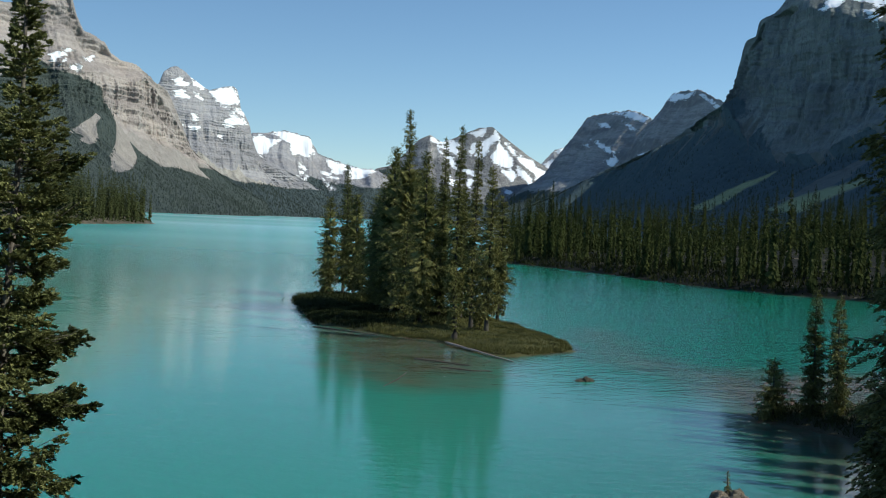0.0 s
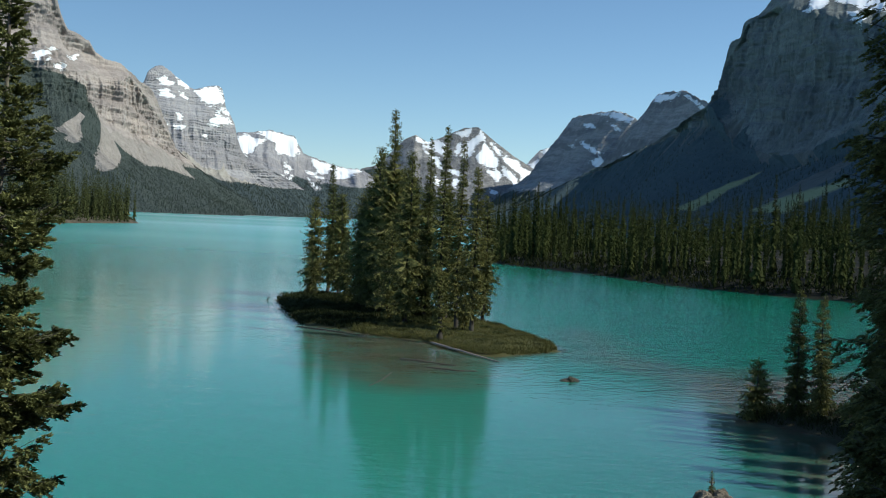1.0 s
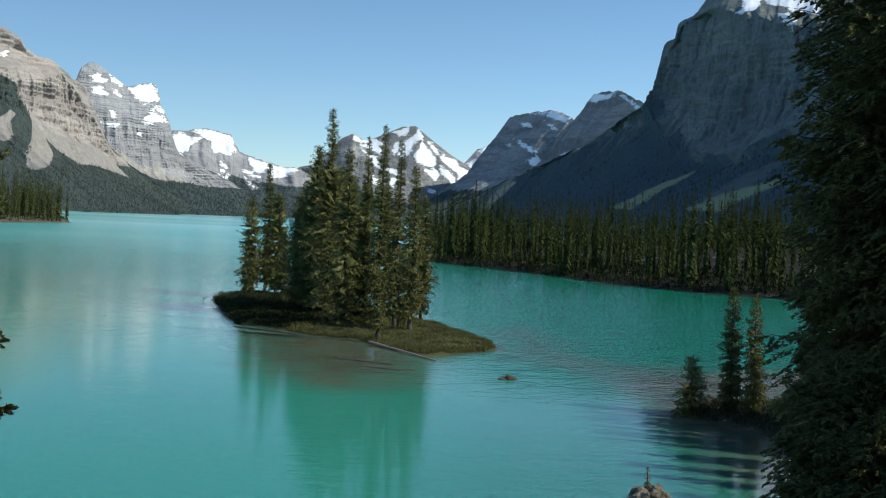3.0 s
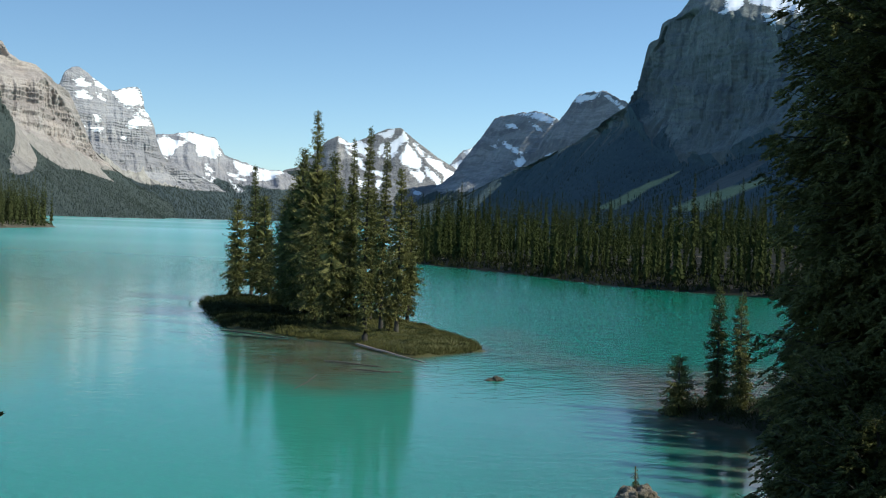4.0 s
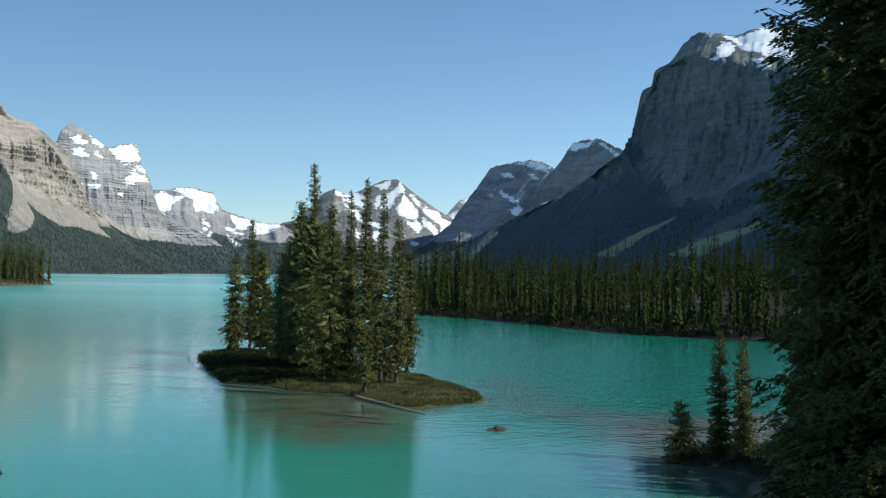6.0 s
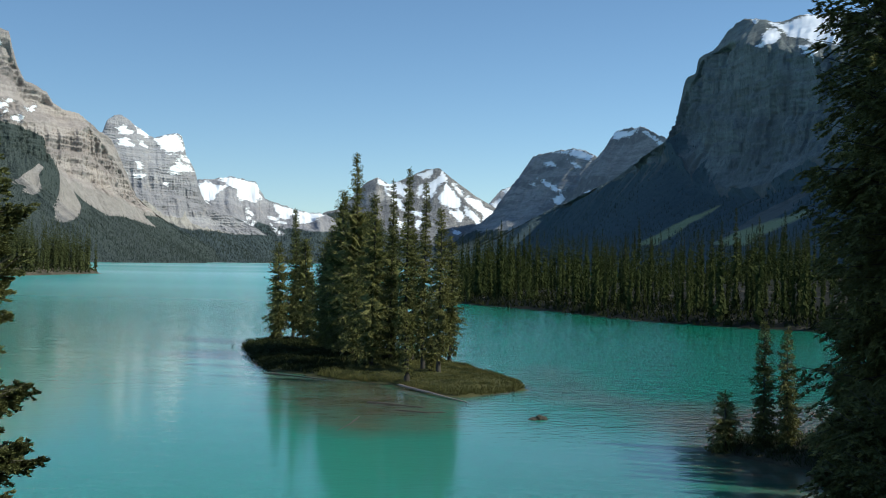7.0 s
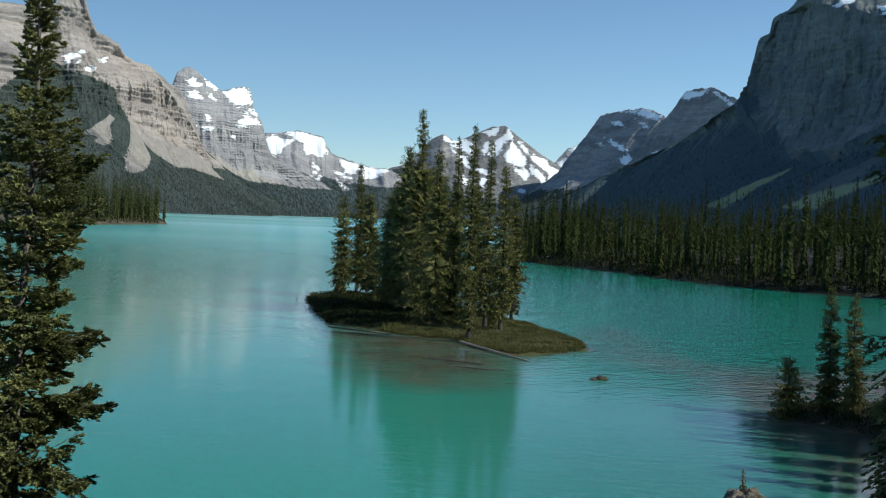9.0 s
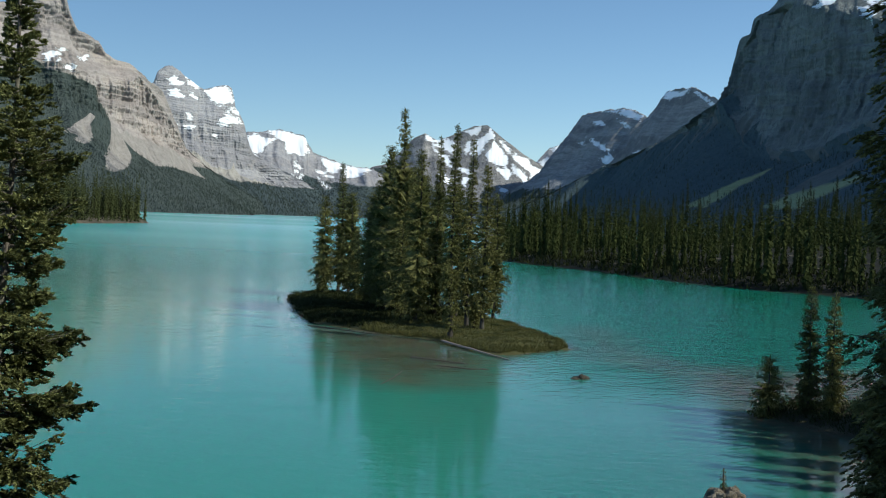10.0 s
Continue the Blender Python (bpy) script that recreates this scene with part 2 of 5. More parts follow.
M_UNDER = needles("undergrowth_leaves", (0.014, 0.020, 0.008), (0.026, 0.033, 0.012), (0.050, 0.052, 0.020), 0.03)
M_STONE = soil("shore_stone", (0.10, 0.085, 0.06), (0.24, 0.205, 0.16), (0.10, 0.095, 0.085), 2.0)
M_WATER = lake_water()


# ================= noise and mesh helpers =================
def hash2(i, j, seed):
    h = (i.astype(np.int64) * 374761393 + j.astype(np.int64) * 668265263 + seed * 974634777) & 0xFFFFFFFF
    h = ((h ^ (h >> 13)) * 1274126177) & 0xFFFFFFFF
    h = (h ^ (h >> 16)) & 0xFFFFFFFF
    return h / 4294967295.0


def vnoise(x, y, seed=0):
    x, y = np.asarray(x, float), np.asarray(y, float)
    i, j = np.floor(x), np.floor(y)
    u, v = x - i, y - j
    u, v = u * u * (3 - 2 * u), v * v * (3 - 2 * v)
    a, b = hash2(i, j, seed), hash2(i + 1, j, seed)
    c, d = hash2(i, j + 1, seed), hash2(i + 1, j + 1, seed)
    return a + (b - a) * u + (c - a) * v + (a - b - c + d) * u * v


def fbm(x, y, octaves=5, seed=0, gain=0.5):
    """Rough noise about 0, from -1 to 1."""
    s, amp, tot = 0.0, 1.0, 0.0
    for k in range(octaves):
        s = s + amp * (2 * vnoise(x * 2 ** k, y * 2 ** k, seed + k) - 1)
        tot += amp
        amp *= gain
    return s / tot


def ridged(x, y, octaves=4, seed=0):
    s, amp, tot = 0.0, 1.0, 0.0
    for k in range(octaves):
        s = s + amp * (1 - np.abs(2 * vnoise(x * 2 ** k, y * 2 ** k, seed + k) - 1) * 2)
        tot += amp
        amp *= 0.5
    return s / tot


def smooth(x, lo, hi):
    t = np.clip((x - lo) / (hi - lo), 0, 1)
    return t * t * (3 - 2 * t)


def mesh_of(name, verts, faces, material, shade_smooth=False):
    """A mesh from arrays: verts n x 3, faces m x k (all of one size)."""
    verts, faces = np.asarray(verts, np.float32), np.asarray(faces, np.int32)
    me = bpy.data.meshes.new(name)
    m, k = faces.shape
    me.vertices.add(len(verts))
    me.vertices.foreach_set("co", verts.ravel())
    me.loops.add(m * k)
    me.loops.foreach_set("vertex_index", faces.ravel())
    me.polygons.add(m)
    me.polygons.foreach_set("loop_start", np.arange(0, m * k, k, dtype=np.int32))
    me.polygons.foreach_set("loop_total", np.full(m, k, np.int32))
    me.polygons.foreach_set("use_smooth", np.full(m, shade_smooth))
    me.update(calc_edges=True)
    me.validate()
    me.materials.append(material)
    return me


def grid_faces(nu, nv):
    i = np.arange((nu - 1) * (nv - 1))
    a = (i // (nv - 1)) * nv + i % (nv - 1)
    return np.stack([a, a + 1, a + nv + 1, a + nv], 1)


def child(name, me, parent, label=""):
    ob = new(name, me)
    ob.parent = parent
    return tagged(ob, label)


# ================= mountains =================
SLOPES = {}


def inside(X, Y, poly):
    """Metres inside (plus) or outside (minus) a polygon."""
    P = np.array(poly, float)
    best, within = np.full(X.shape, 1e9), np.zeros(X.shape, bool)
    for (ax, ay), (bx, by) in zip(P, np.roll(P, -1, 0)):
        dx, dy = bx - ax, by - ay
        t = np.clip(((X - ax) * dx + (Y - ay) * dy) / max(dx * dx + dy * dy, 1e-6), 0, 1)
        best = np.minimum(best, np.hypot(X - ax - t * dx, Y - ay - t * dy))
        if ay != by:
            within ^= ((ay > Y) != (by > Y)) & (X < dx * (Y - ay) / (by - ay) + ax)
    return np.where(within, best, -best)


def covering(X, Y, Z, cover, wood, gravel, seed):
    """What lies on a face: snow, woods, scree and meadow, as outlines (kind, ((x per 1000 y, height), ...)), with frayed edges.
    A face without an outline of a kind keeps what its height gives it."""
    far = float(np.mean(Y))
    side = X / Y * far
    fray = 5 * fbm(X / 45, Z / 30, 4, seed + 61)
    got = {}
    for kind, outline in cover:
        d = inside(side, Z, [(a * far / 1000, b) for a, b in outline]) + (fray if kind != "snow" else 0.45 * fray)
        m = np.clip(0.5 + (d + 1.5) / 34 if kind == "snow" else 0.5 + d / 24, 0, 1)
        got[kind] = np.maximum(got[kind], m) if kind in got else m
    none = np.zeros_like(Z)
    white = got.get("snow", none)
    gravel = np.maximum(gravel, got.get("scree", none))
    grass = got.get("grass", none)
    wood = got.get("wood", wood) * (1 - smooth(np.maximum(got.get("scree", none), grass), 0.35, 0.6))
    return white, wood, gravel, grass


def mountain(name, label, ridge, front, width, material, seed, profile, cliff_profile, back=400.0, rough=1.0, spur=30.0, spur_len=130.0, nu=280, nv=115,
             woods=(60.0, 60.0), woods_wave=30.0, tongues=40.0, scree=0.0, strata=0.0, ledges=0.8, cover=()):
    """A mountain from its crest line (x, y, height, how sheer from 0 to 1). front: the way that its face looks. Profiles: pairs of
    (part of the width from crest to foot, part of the height). woods: the height of the tree line at even steps along the crest.
    cover: see covering()."""
    r = np.array(ridge, float)
    s = np.concatenate([[0], np.cumsum(np.hypot(np.diff(r[:, 0]), np.diff(r[:, 1])) + 0.6 * np.abs(np.diff(r[:, 2])))])
    u = np.linspace(0, s[-1], nu)
    cx, cy, cz, cs = (np.interp(u, s, r[:, k]) for k in range(4))
    ker = np.hanning(11)
    ker /= ker.sum()
    pad = lambda a: np.convolve(np.pad(a, 5, mode="edge"), ker, mode="valid")
    cx, cy, cs = pad(cx), pad(cy), pad(cs)
    f = np.array(front, float)
    f /= np.hypot(*f)
    nb = nv // 5
    v = np.concatenate([-np.linspace(1, 0, nb, endpoint=False) ** 1.3, np.linspace(0, 1, nv - nb) ** 1.35])
    U, V = np.meshgrid(u, v, indexing="ij")
    X = cx[:, None] + f[0] * np.where(V > 0, V * width, V * back)
    Y = cy[:, None] + f[1] * np.where(V > 0, V * width, V * back)
    pa, pb = np.array(profile, float), np.array(cliff_profile, float)
    P = np.interp(V, pa[:, 0], pa[:, 1]) * (1 - cs[:, None]) + np.interp(V, pb[:, 0], pb[:, 1]) * cs[:, None]
    P = np.where(V < 0, 1 + V * 1.05, P)
    Z = (cz[:, None] + 14) * P - 14
    amp = rough * np.clip(Z / 110, 0.1, 1.0)
    near = np.clip(np.abs(V) * 16, 0.0, 1)
    Z = Z + amp * near * (14 * fbm(X / 150, Y / 150, 5, seed) + 7 * fbm(X / 30, Y / 30, 4, seed + 7))
    Z = Z + amp * (1 - near) * (4.5 * fbm(U / 22, U / 50, 4, seed + 3) - 1.0)
    if strata:
        step = strata * (1 + 0.25 * fbm(X / 400, Y / 400, 2, seed + 5))
        k = (Z + 10 * fbm(X / 150, Y / 150, 3, seed + 6)) / step
        fade = np.clip((Z - 60) / 80, 0, 1) * near
        Z = Z - ledges * step * np.sin(2 * np.pi * k) / (2 * np.pi) * fade
    # spurs, buttresses and gullies push the face in and out
    warp = 0.5 * fbm(X / 160, Y / 160, 3, seed + 4)
    big = ridged(U / spur_len + warp, V * 0.7, 2, seed + 9)
    mid = ridged(U / 42 + warp, Z / 420, 5, seed + 12)
    hold = np.clip((Z - 15) / 90, 0, 1) * np.where(V > 0, 1, 0)
    push = (spur * big * np.sin(np.pi * np.clip(V * 1.5, 0, 1) ** 0.6) + rough * 9 * mid * near) * hold
    X, Y = X + f[0] * push, Y + f[1] * push
    Z = Z + 0.25 * spur * big * np.clip(V * 3, 0, 1) * hold * (1 - np.clip(V, 0, 1))
    me = mesh_of(name, np.stack([X, Y, Z], -1).reshape(-1, 3), grid_faces(nu, nv), material, True)
    # what covers it
    n1 = fbm(X / 110, Y / 110, 4, seed + 20)
    tongue = ridged(U / 75 + warp * 0.6, V * 0.5, 3, seed + 22)
    tree_line = np.interp(U / s[-1], np.linspace(0, 1, len(woods)), woods)
    line = tree_line * (1 - 0.01 * tongues * smooth(tongue, 0.15, 0.8)) + woods_wave * n1
    wood = smooth(line - Z, -16, 16)
    gravel = smooth(line + scree * (1 + 0.6 * n1) - Z, -14, 14) if scree else np.zeros_like(Z)
    white, wood, gravel, grass = covering(X, Y, Z, cover, wood, gravel, seed)
    col = np.stack([white, wood * (white < 0.4), gravel, grass], -1).reshape(-1, 4).astype(np.float32)
    me.color_attributes.new("cover", "FLOAT_COLOR", "POINT").data.foreach_set("color", col.ravel())
    SLOPES[name] = (X, Y, Z, wood * (V > 0.01) * (Z > 1))
    return tagged(new(name, me), label, "mountain", kind="structure")


def massif(name, label, curves, material, seed, rows=(20, 22, 80, 30, 40), nu=420, wall=((0, 0), (1, 1)), brow=((0, 0), (1, 1)), spur=20.0, spur_len=150.0, flute=8.0, flute_len=34.0,
           beds=18.0, bed_out=6.0, rough=1.0, scree=1.0, tongues=1.0, crest=4.0, uneven=1.0, treeline=3.0, brow_flute=0.6, dense=None, cover=()):
    """A mountain stretched over five lines that run along it: crest, rim of the cliffs, foot of the cliffs, toe of the scree and shore.
    wall, brow: how the cliff steps out from rim to foot, and the top from crest to rim, as (part of the drop, part of the way out).
    dense: the stretch of the crest, by its points, that gets most of the columns. cover: see covering()."""
    c = [np.array(q, float) for q in curves]
    mid = (c[0] + c[2]) / 2
    s = np.concatenate([[0], np.cumsum(np.linalg.norm(np.diff(mid, axis=0), axis=1))])
    u = np.linspace(0, s[-1], nu)
    if dense:
        u = np.interp(np.linspace(0, 1, nu), [0, 0.06, 0.94, 1], [0, s[dense[0]], s[dense[1]], s[-1]])
    ker = np.hanning(9)
    ker /= ker.sum()
    soft = lambda a: np.convolve(np.pad(a, 4, mode="edge"), ker, mode="valid")
    c = [np.stack([soft(np.interp(u, s, q[:, k])) if k < 2 or i else np.interp(u, s, q[:, k]) for k in range(3)], -1) for i, q in enumerate(c)]
    way = c[4][:, :2] - c[0][:, :2]
    way = np.stack([soft(soft(way[:, 0])), soft(soft(way[:, 1]))], -1)
    way /= np.linalg.norm(way, axis=1)[:, None]
    low_end = np.clip((c[0][:, 2] - 30) / 160, 0, 1)
    for k, (da, dz) in enumerate(((5, 0), (9, 7), (20, 14), (26, 12))):
        shift = da * (fbm(u / 34, u / 90 + k * 7.3, 4, seed + 40 + k)) * low_end * uneven
        c[k][:, :2] += way * shift[:, None]
        c[k][:, 2] += dz * fbm(u / 26, u / 60 + k * 3.1, 4, seed + 50 + k) * low_end * uneven
    back = np.concatenate([c[0][:, :2] - way * 260, c[0][:, 2:] * 0.35], -1)
    lines = [back] + c
    pts, vs = [], []
    for k, n in enumerate(rows):
        t = np.linspace(0, 1, n, endpoint=(k == 4))
        a, b = lines[k], lines[k + 1]
        out = t ** 0.75 if k == 0 else t
        down = t
        if k == 1:
            out = np.interp(t, [w[0] for w in brow], [w[1] for w in brow])
        if k == 2:
            out = np.interp(t, [w[0] for w in wall], [w[1] for w in wall])
        if k == 4:
            down = 1 - (1 - t) ** 1.25
        xy = a[:, None, :2] * (1 - out)[None, :, None] + b[:, None, :2] * out[None, :, None]
        z = a[:, None, 2] * (1 - down)[None] + b[:, None, 2] * down[None]
        pts.append(np.concatenate([xy, z[..., None]], -1))
        vs.append(k - 1 + t)
    Q = np.concatenate(pts, 1)
    V = np.tile(np.concatenate(vs)[None], (nu, 1))
    U = np.tile(u[:, None], (1, Q.shape[1]))
    X, Y, Z = Q[..., 0].copy(), Q[..., 1].copy(), Q[..., 2].copy()
    rise = np.clip((c[0][:, 2] - 10) / 160, 0.05, 1)[:, None]
    cliff = smooth(V, 0.75, 1.05) * (1 - smooth(V, 1.85, 2.1))
    upper = smooth(V, 0.02, 0.3) * (1 - smooth(V, 0.8, 1.1))
    if len(brow) > 2:
        tall = np.clip((c[0][:, 2] - c[1][:, 2] - 50) / 90, 0, 1)[:, None]
        cliff = np.maximum(cliff, 0.7 * tall * smooth(V, 0.08, 0.2) * (1 - smooth(V, brow[2][0] - 0.05, brow[2][0] + 0.1)))
        upper = upper * (0.25 + 0.75 * tall)
    low = smooth(V, 1.9, 2.4)
    warp = fbm(U / 170, Z / 120, 3, seed + 4)
    big = fbm(U / spur_len + 0.4 * warp, V * 0.35, 2, seed + 9)
    gully = ridged(U / (flute_len * 2.6) + 0.6 * warp, Z / 260, 3, seed + 10)
    flu = ridged(U / flute_len + 0.8 * warp, Z / 300, 4, seed + 12)
    flu = flu + 0.45 * (ridged(U / (0.36 * flute_len) + warp, Z / 160, 3, seed + 14) - 0.4)
    fine = fbm(U / 11, Z / 9, 4, seed + 13)
    level = (Z + 9 * fbm(U / 130, Z / 200, 3, seed + 6)) / beds
    saw = level - np.floor(level)
    tread = bed_out * (smooth(saw, 0.0, 0.25) - saw) * (0.5 + fbm(U / 60, np.floor(level) * 0.7, 2, seed + 15))
    level2 = (Z + 6 * fbm(U / 90, Z / 90, 3, seed + 16)) / (beds * 0.37)
    saw2 = level2 - np.floor(level2)
    tread = tread + 0.4 * bed_out * (smooth(saw2, 0.0, 0.3) - saw2)
    push = spur * big * (0.15 + smooth(V, 0.1, 1.0)) * (1 - smooth(V, 3.4, 3.95)) * np.where(V > 0, 1, 0)
    push = push + cliff * (flute * (flu - 0.5) + 1.6 * flute * (gully - 0.5) + 3.5 * rough * fine - tread) + upper * brow_flute * (flute * (gully - 0.5) - 1.3 * tread)
    push = push + low * (1 - smooth(V, 3.4, 3.9)) * 5 * rough * (ridged(U / 60 + 0.5 * warp, V * 0.6, 3, seed + 18) - 0.4)
    push = push * rise
    X, Y = X + way[:, 0][:, None] * push, Y + way[:, 1][:, None] * push
    lump = 8 * fbm(X / 90, Y / 90, 4, seed) + 4 * fbm(X / 22, Y / 22, 4, seed + 7)
    Z = Z + rise * rough * lump * (upper + 0.7 * low * (1 - smooth(V, 3.2, 3.9)))
    near = np.exp(-(V / 0.1) ** 2)
    Z = Z + near * rise * (crest * fbm(U / 24, U / 60, 4, seed + 3) - 0.5)
    ny = Q.shape[1]
    me = mesh_of(name, np.stack([X, Y, Z], -1).reshape(-1, 3), grid_faces(nu, ny), material, True)
    # what covers it
    n1 = fbm(X / 110, Y / 110, 4, seed + 20)
    tongue = ridged(U / 55 + warp * 0.6, V * 0.2, 3, seed + 22)
    wood = smooth(V - treeline + 0.35 * n1 - tongues * 0.8 * (smooth(tongue, 0.25, 0.8) - 0.35), -0.22, 0.22)
    gravel = scree * smooth(V - 2 + 0.25 * n1 + 0.5 * (tongue - 0.5), -0.15, 0.15)
    white, wood, gravel, grass = covering(X, Y, Z, cover, wood, gravel, seed)
    col = np.stack([white, wood * (white < 0.4), gravel, grass], -1).reshape(-1, 4).astype(np.float32)
    me.color_attributes.new("cover", "FLOAT_COLOR", "POINT").data.foreach_set("color", col.ravel())
    SLOPES[name] = (X, Y, Z, wood * (V > 0.3) * (Z > 1))
    return tagged(new(name, me), label, "mountain", kind="structure")


SLOPE = [(0, 1), (0.12, 0.76), (0.3, 0.50), (0.55, 0.25), (0.85, 0.06), (1, 0)]
CLIFF = [(0, 1), (0.03, 0.95), (0.08, 0.74), (0.14, 0.66), (0.2, 0.42), (0.4, 0.22), (0.75, 0.06), (1, 0)]
CRAG = [(0, 1), (0.06, 0.82), (0.12, 0.72), (0.2, 0.52), (0.3, 0.40), (0.55, 0.2), (0.85, 0.05), (1, 0)]

COVER = {}


def lies_on(mountain_name, kind, *outline):
    """One patch of cover on a mountain, as (x per 1000 y, height) round its edge."""
    COVER.setdefault(mountain_name, []).append((kind, outline))


lies_on("mountain_west", "snow", (-345, 475), (-334, 499), (-333, 492), (-343, 484))
lies_on("mountain_west", "snow", (-338, 335), (-328, 353), (-320, 357), (-328, 340), (-334, 321), (-339, 317))
lies_on("mountain_west", "snow", (-322, 314), (-314, 319), (-313, 310), (-320, 307))
lies_on("mountain_west", "snow", (-309, 342), (-302, 366), (-300, 356), (-306, 341))
lies_on("mountain_west", "snow", (-332, 312), (-325, 328), (-327, 310))
lies_on("mountain_west", "wood", (-355, 335), (-338, 309), (-319, 297), (-300, 285), (-293, 273), (-293, 243), (-285, 225), (-281, 199), (-278, 159), (-282, 104), (-284, 84), (-275, 80), (-266, 87), (-262, 121), (-272, 163), (-258, 133), (-241, 106), (-229, 109), (-215, 89), (-196, 71), (-181, 60), (-165, 46), (-150, 28), (-90, 28), (-90, -40), (-505, -40))
lies_on("mountain_west", "wood", (-212, 122), (-196, 121), (-189, 131), (-170, 105), (-143, 62), (-83, 62), (-83, -40), (-362, -40))
lies_on("mountain_west", "scree", (-321, 161), (-309, 184), (-298, 208), (-294, 199), (-298, 180), (-296, 154), (-299, 138), (-311, 138), (-307, 157), (-319, 155))
lies_on("mountain_west", "scree", (-281, 214), (-275, 175), (-269, 152), (-263, 124), (-267, 91), (-275, 85), (-282, 91), (-284, 109), (-280, 144), (-279, 175))
lies_on("mountain_west", "scree", (-272, 172), (-256, 169), (-239, 164), (-225, 148), (-208, 113), (-193, 81), (-210, 97), (-229, 110), (-244, 112), (-258, 137))
lies_on("mountain_twin_peaks", "snow", (-234, 411), (-228, 424), (-220, 407), (-222, 391), (-230, 391))
lies_on("mountain_twin_peaks", "snow", (-233, 378), (-226, 381), (-218, 364), (-219, 352), (-230, 360))
lies_on("mountain_twin_peaks", "snow", (-218, 421), (-212, 411), (-206, 396), (-211, 392), (-217, 405))
lies_on("mountain_twin_peaks", "snow", (-216, 380), (-210, 376), (-208, 355), (-214, 358))
lies_on("mountain_twin_peaks", "snow", (-203, 390), (-195, 400), (-184, 411), (-179, 394), (-177, 365), (-179, 356), (-188, 342), (-195, 354), (-201, 372))
lies_on("mountain_twin_peaks", "snow", (-190, 281), (-184, 315), (-176, 312), (-168, 290), (-176, 288), (-186, 273))
lies_on("mountain_twin_peaks", "snow", (-188, 329), (-175, 337), (-172, 323), (-183, 321))
lies_on("mountain_twin_peaks", "snow", (-232, 266), (-224, 270), (-225, 258), (-231, 255))
lies_on("mountain_twin_peaks", "snow", (-219, 265), (-210, 267), (-210, 260), (-218, 258))
lies_on("mountain_twin_peaks", "snow", (-216, 304), (-213, 299), (-212, 278), (-215, 284))
lies_on("mountain_twin_peaks", "snow", (-194, 249), (-190, 245), (-189, 231), (-192, 233))
lies_on("mountain_twin_peaks", "wood", (-216, 146), (-202, 130), (-183, 111), (-170, 101), (-154, 95), (-146, 97), (-135, 93), (-75, 93), (-75, -40), (-366, -40))
lies_on("mountain_snow_shoulder", "snow", (-165, 275), (-160, 285), (-155, 280), (-150, 266), (-144, 270), (-140, 269), (-144, 253), (-149, 241), (-153, 219), (-157, 210), (-160, 213), (-163, 244))
lies_on("mountain_snow_shoulder", "snow", (-150, 294), (-137, 302), (-131, 298), (-125, 292), (-118, 283), (-115, 272), (-114, 245), (-111, 234), (-114, 218), (-118, 215), (-124, 223), (-129, 221), (-132, 233), (-132, 259), (-135, 266), (-140, 275), (-144, 287))
lies_on("mountain_snow_shoulder", "snow", (-160, 205), (-155, 194), (-154, 186), (-157, 181))
lies_on("mountain_snow_shoulder", "snow", (-143, 172), (-141, 152), (-142, 143), (-137, 131), (-140, 126), (-145, 137), (-147, 144))
lies_on("mountain_snow_shoulder", "snow", (-137, 135), (-128, 142), (-121, 161), (-118, 156), (-123, 138), (-130, 129), (-135, 125))
lies_on("mountain_snow_shoulder", "snow", (-125, 195), (-122, 190), (-118, 173), (-116, 161), (-120, 164), (-124, 179))
lies_on("mountain_snow_shoulder", "snow", (-102, 212), (-95, 206), (-86, 194), (-69, 181), (-60, 177), (-66, 163), (-71, 146), (-77, 142), (-82, 151), (-78, 170), (-84, 175), (-88, 163), (-91, 152), (-95, 166), (-99, 188))
lies_on("mountain_snow_shoulder", "snow", (-107, 165), (-100, 162), (-93, 151), (-92, 141), (-101, 149))
lies_on("mountain_snow_shoulder", "snow", (-103, 136), (-97, 116), (-93, 102), (-97, 101), (-102, 122))
lies_on("mountain_snow_shoulder", "snow", (-123, 126), (-117, 148), (-116, 140), (-121, 116))
lies_on("mountain_snow_shoulder", "wood", (-159, 103), (-140, 122), (-130, 127), (-116, 144), (-107, 139), (-92, 119), (-80, 122), (-73, 114), (-13, 114), (-13, -40), (-309, -40))
lies_on("mountain_snow_peak", "snow", (-13, 329), (-9, 317), (-5, 297), (-6, 290), (-11, 305), (-14, 315))
lies_on("mountain_snow_peak", "snow", (-5, 309), (5, 317), (10, 306), (13, 284), (11, 261), (5, 265), (-2, 280), (-5, 297))
lies_on("mountain_snow_peak", "snow", (-7, 278), (-2, 261), (5, 242), (10, 217), (10, 201), (6, 207), (1, 235), (-4, 258))
lies_on("mountain_snow_peak", "snow", (-1, 170), (4, 173), (8, 159), (11, 140), (7, 137), (-1, 148))
lies_on("mountain_snow_peak", "snow", (15, 196), (21, 201), (27, 184), (26, 171), (18, 183))
lies_on("mountain_snow_peak", "snow", (20, 166), (24, 162), (22, 131), (18, 143))
lies_on("mountain_snow_peak", "snow", (17, 345), (23, 353), (33, 368), (33, 346), (29, 332), (25, 331), (21, 339))
lies_on("mountain_snow_peak", "snow", (41, 364), (43, 347), (45, 327), (41, 313), (36, 301), (36, 274), (31, 245), (25, 257), (26, 282), (29, 307), (33, 317), (38, 331))
lies_on("mountain_snow_peak", "snow", (20, 286), (23, 308), (25, 309), (25, 273), (21, 256))
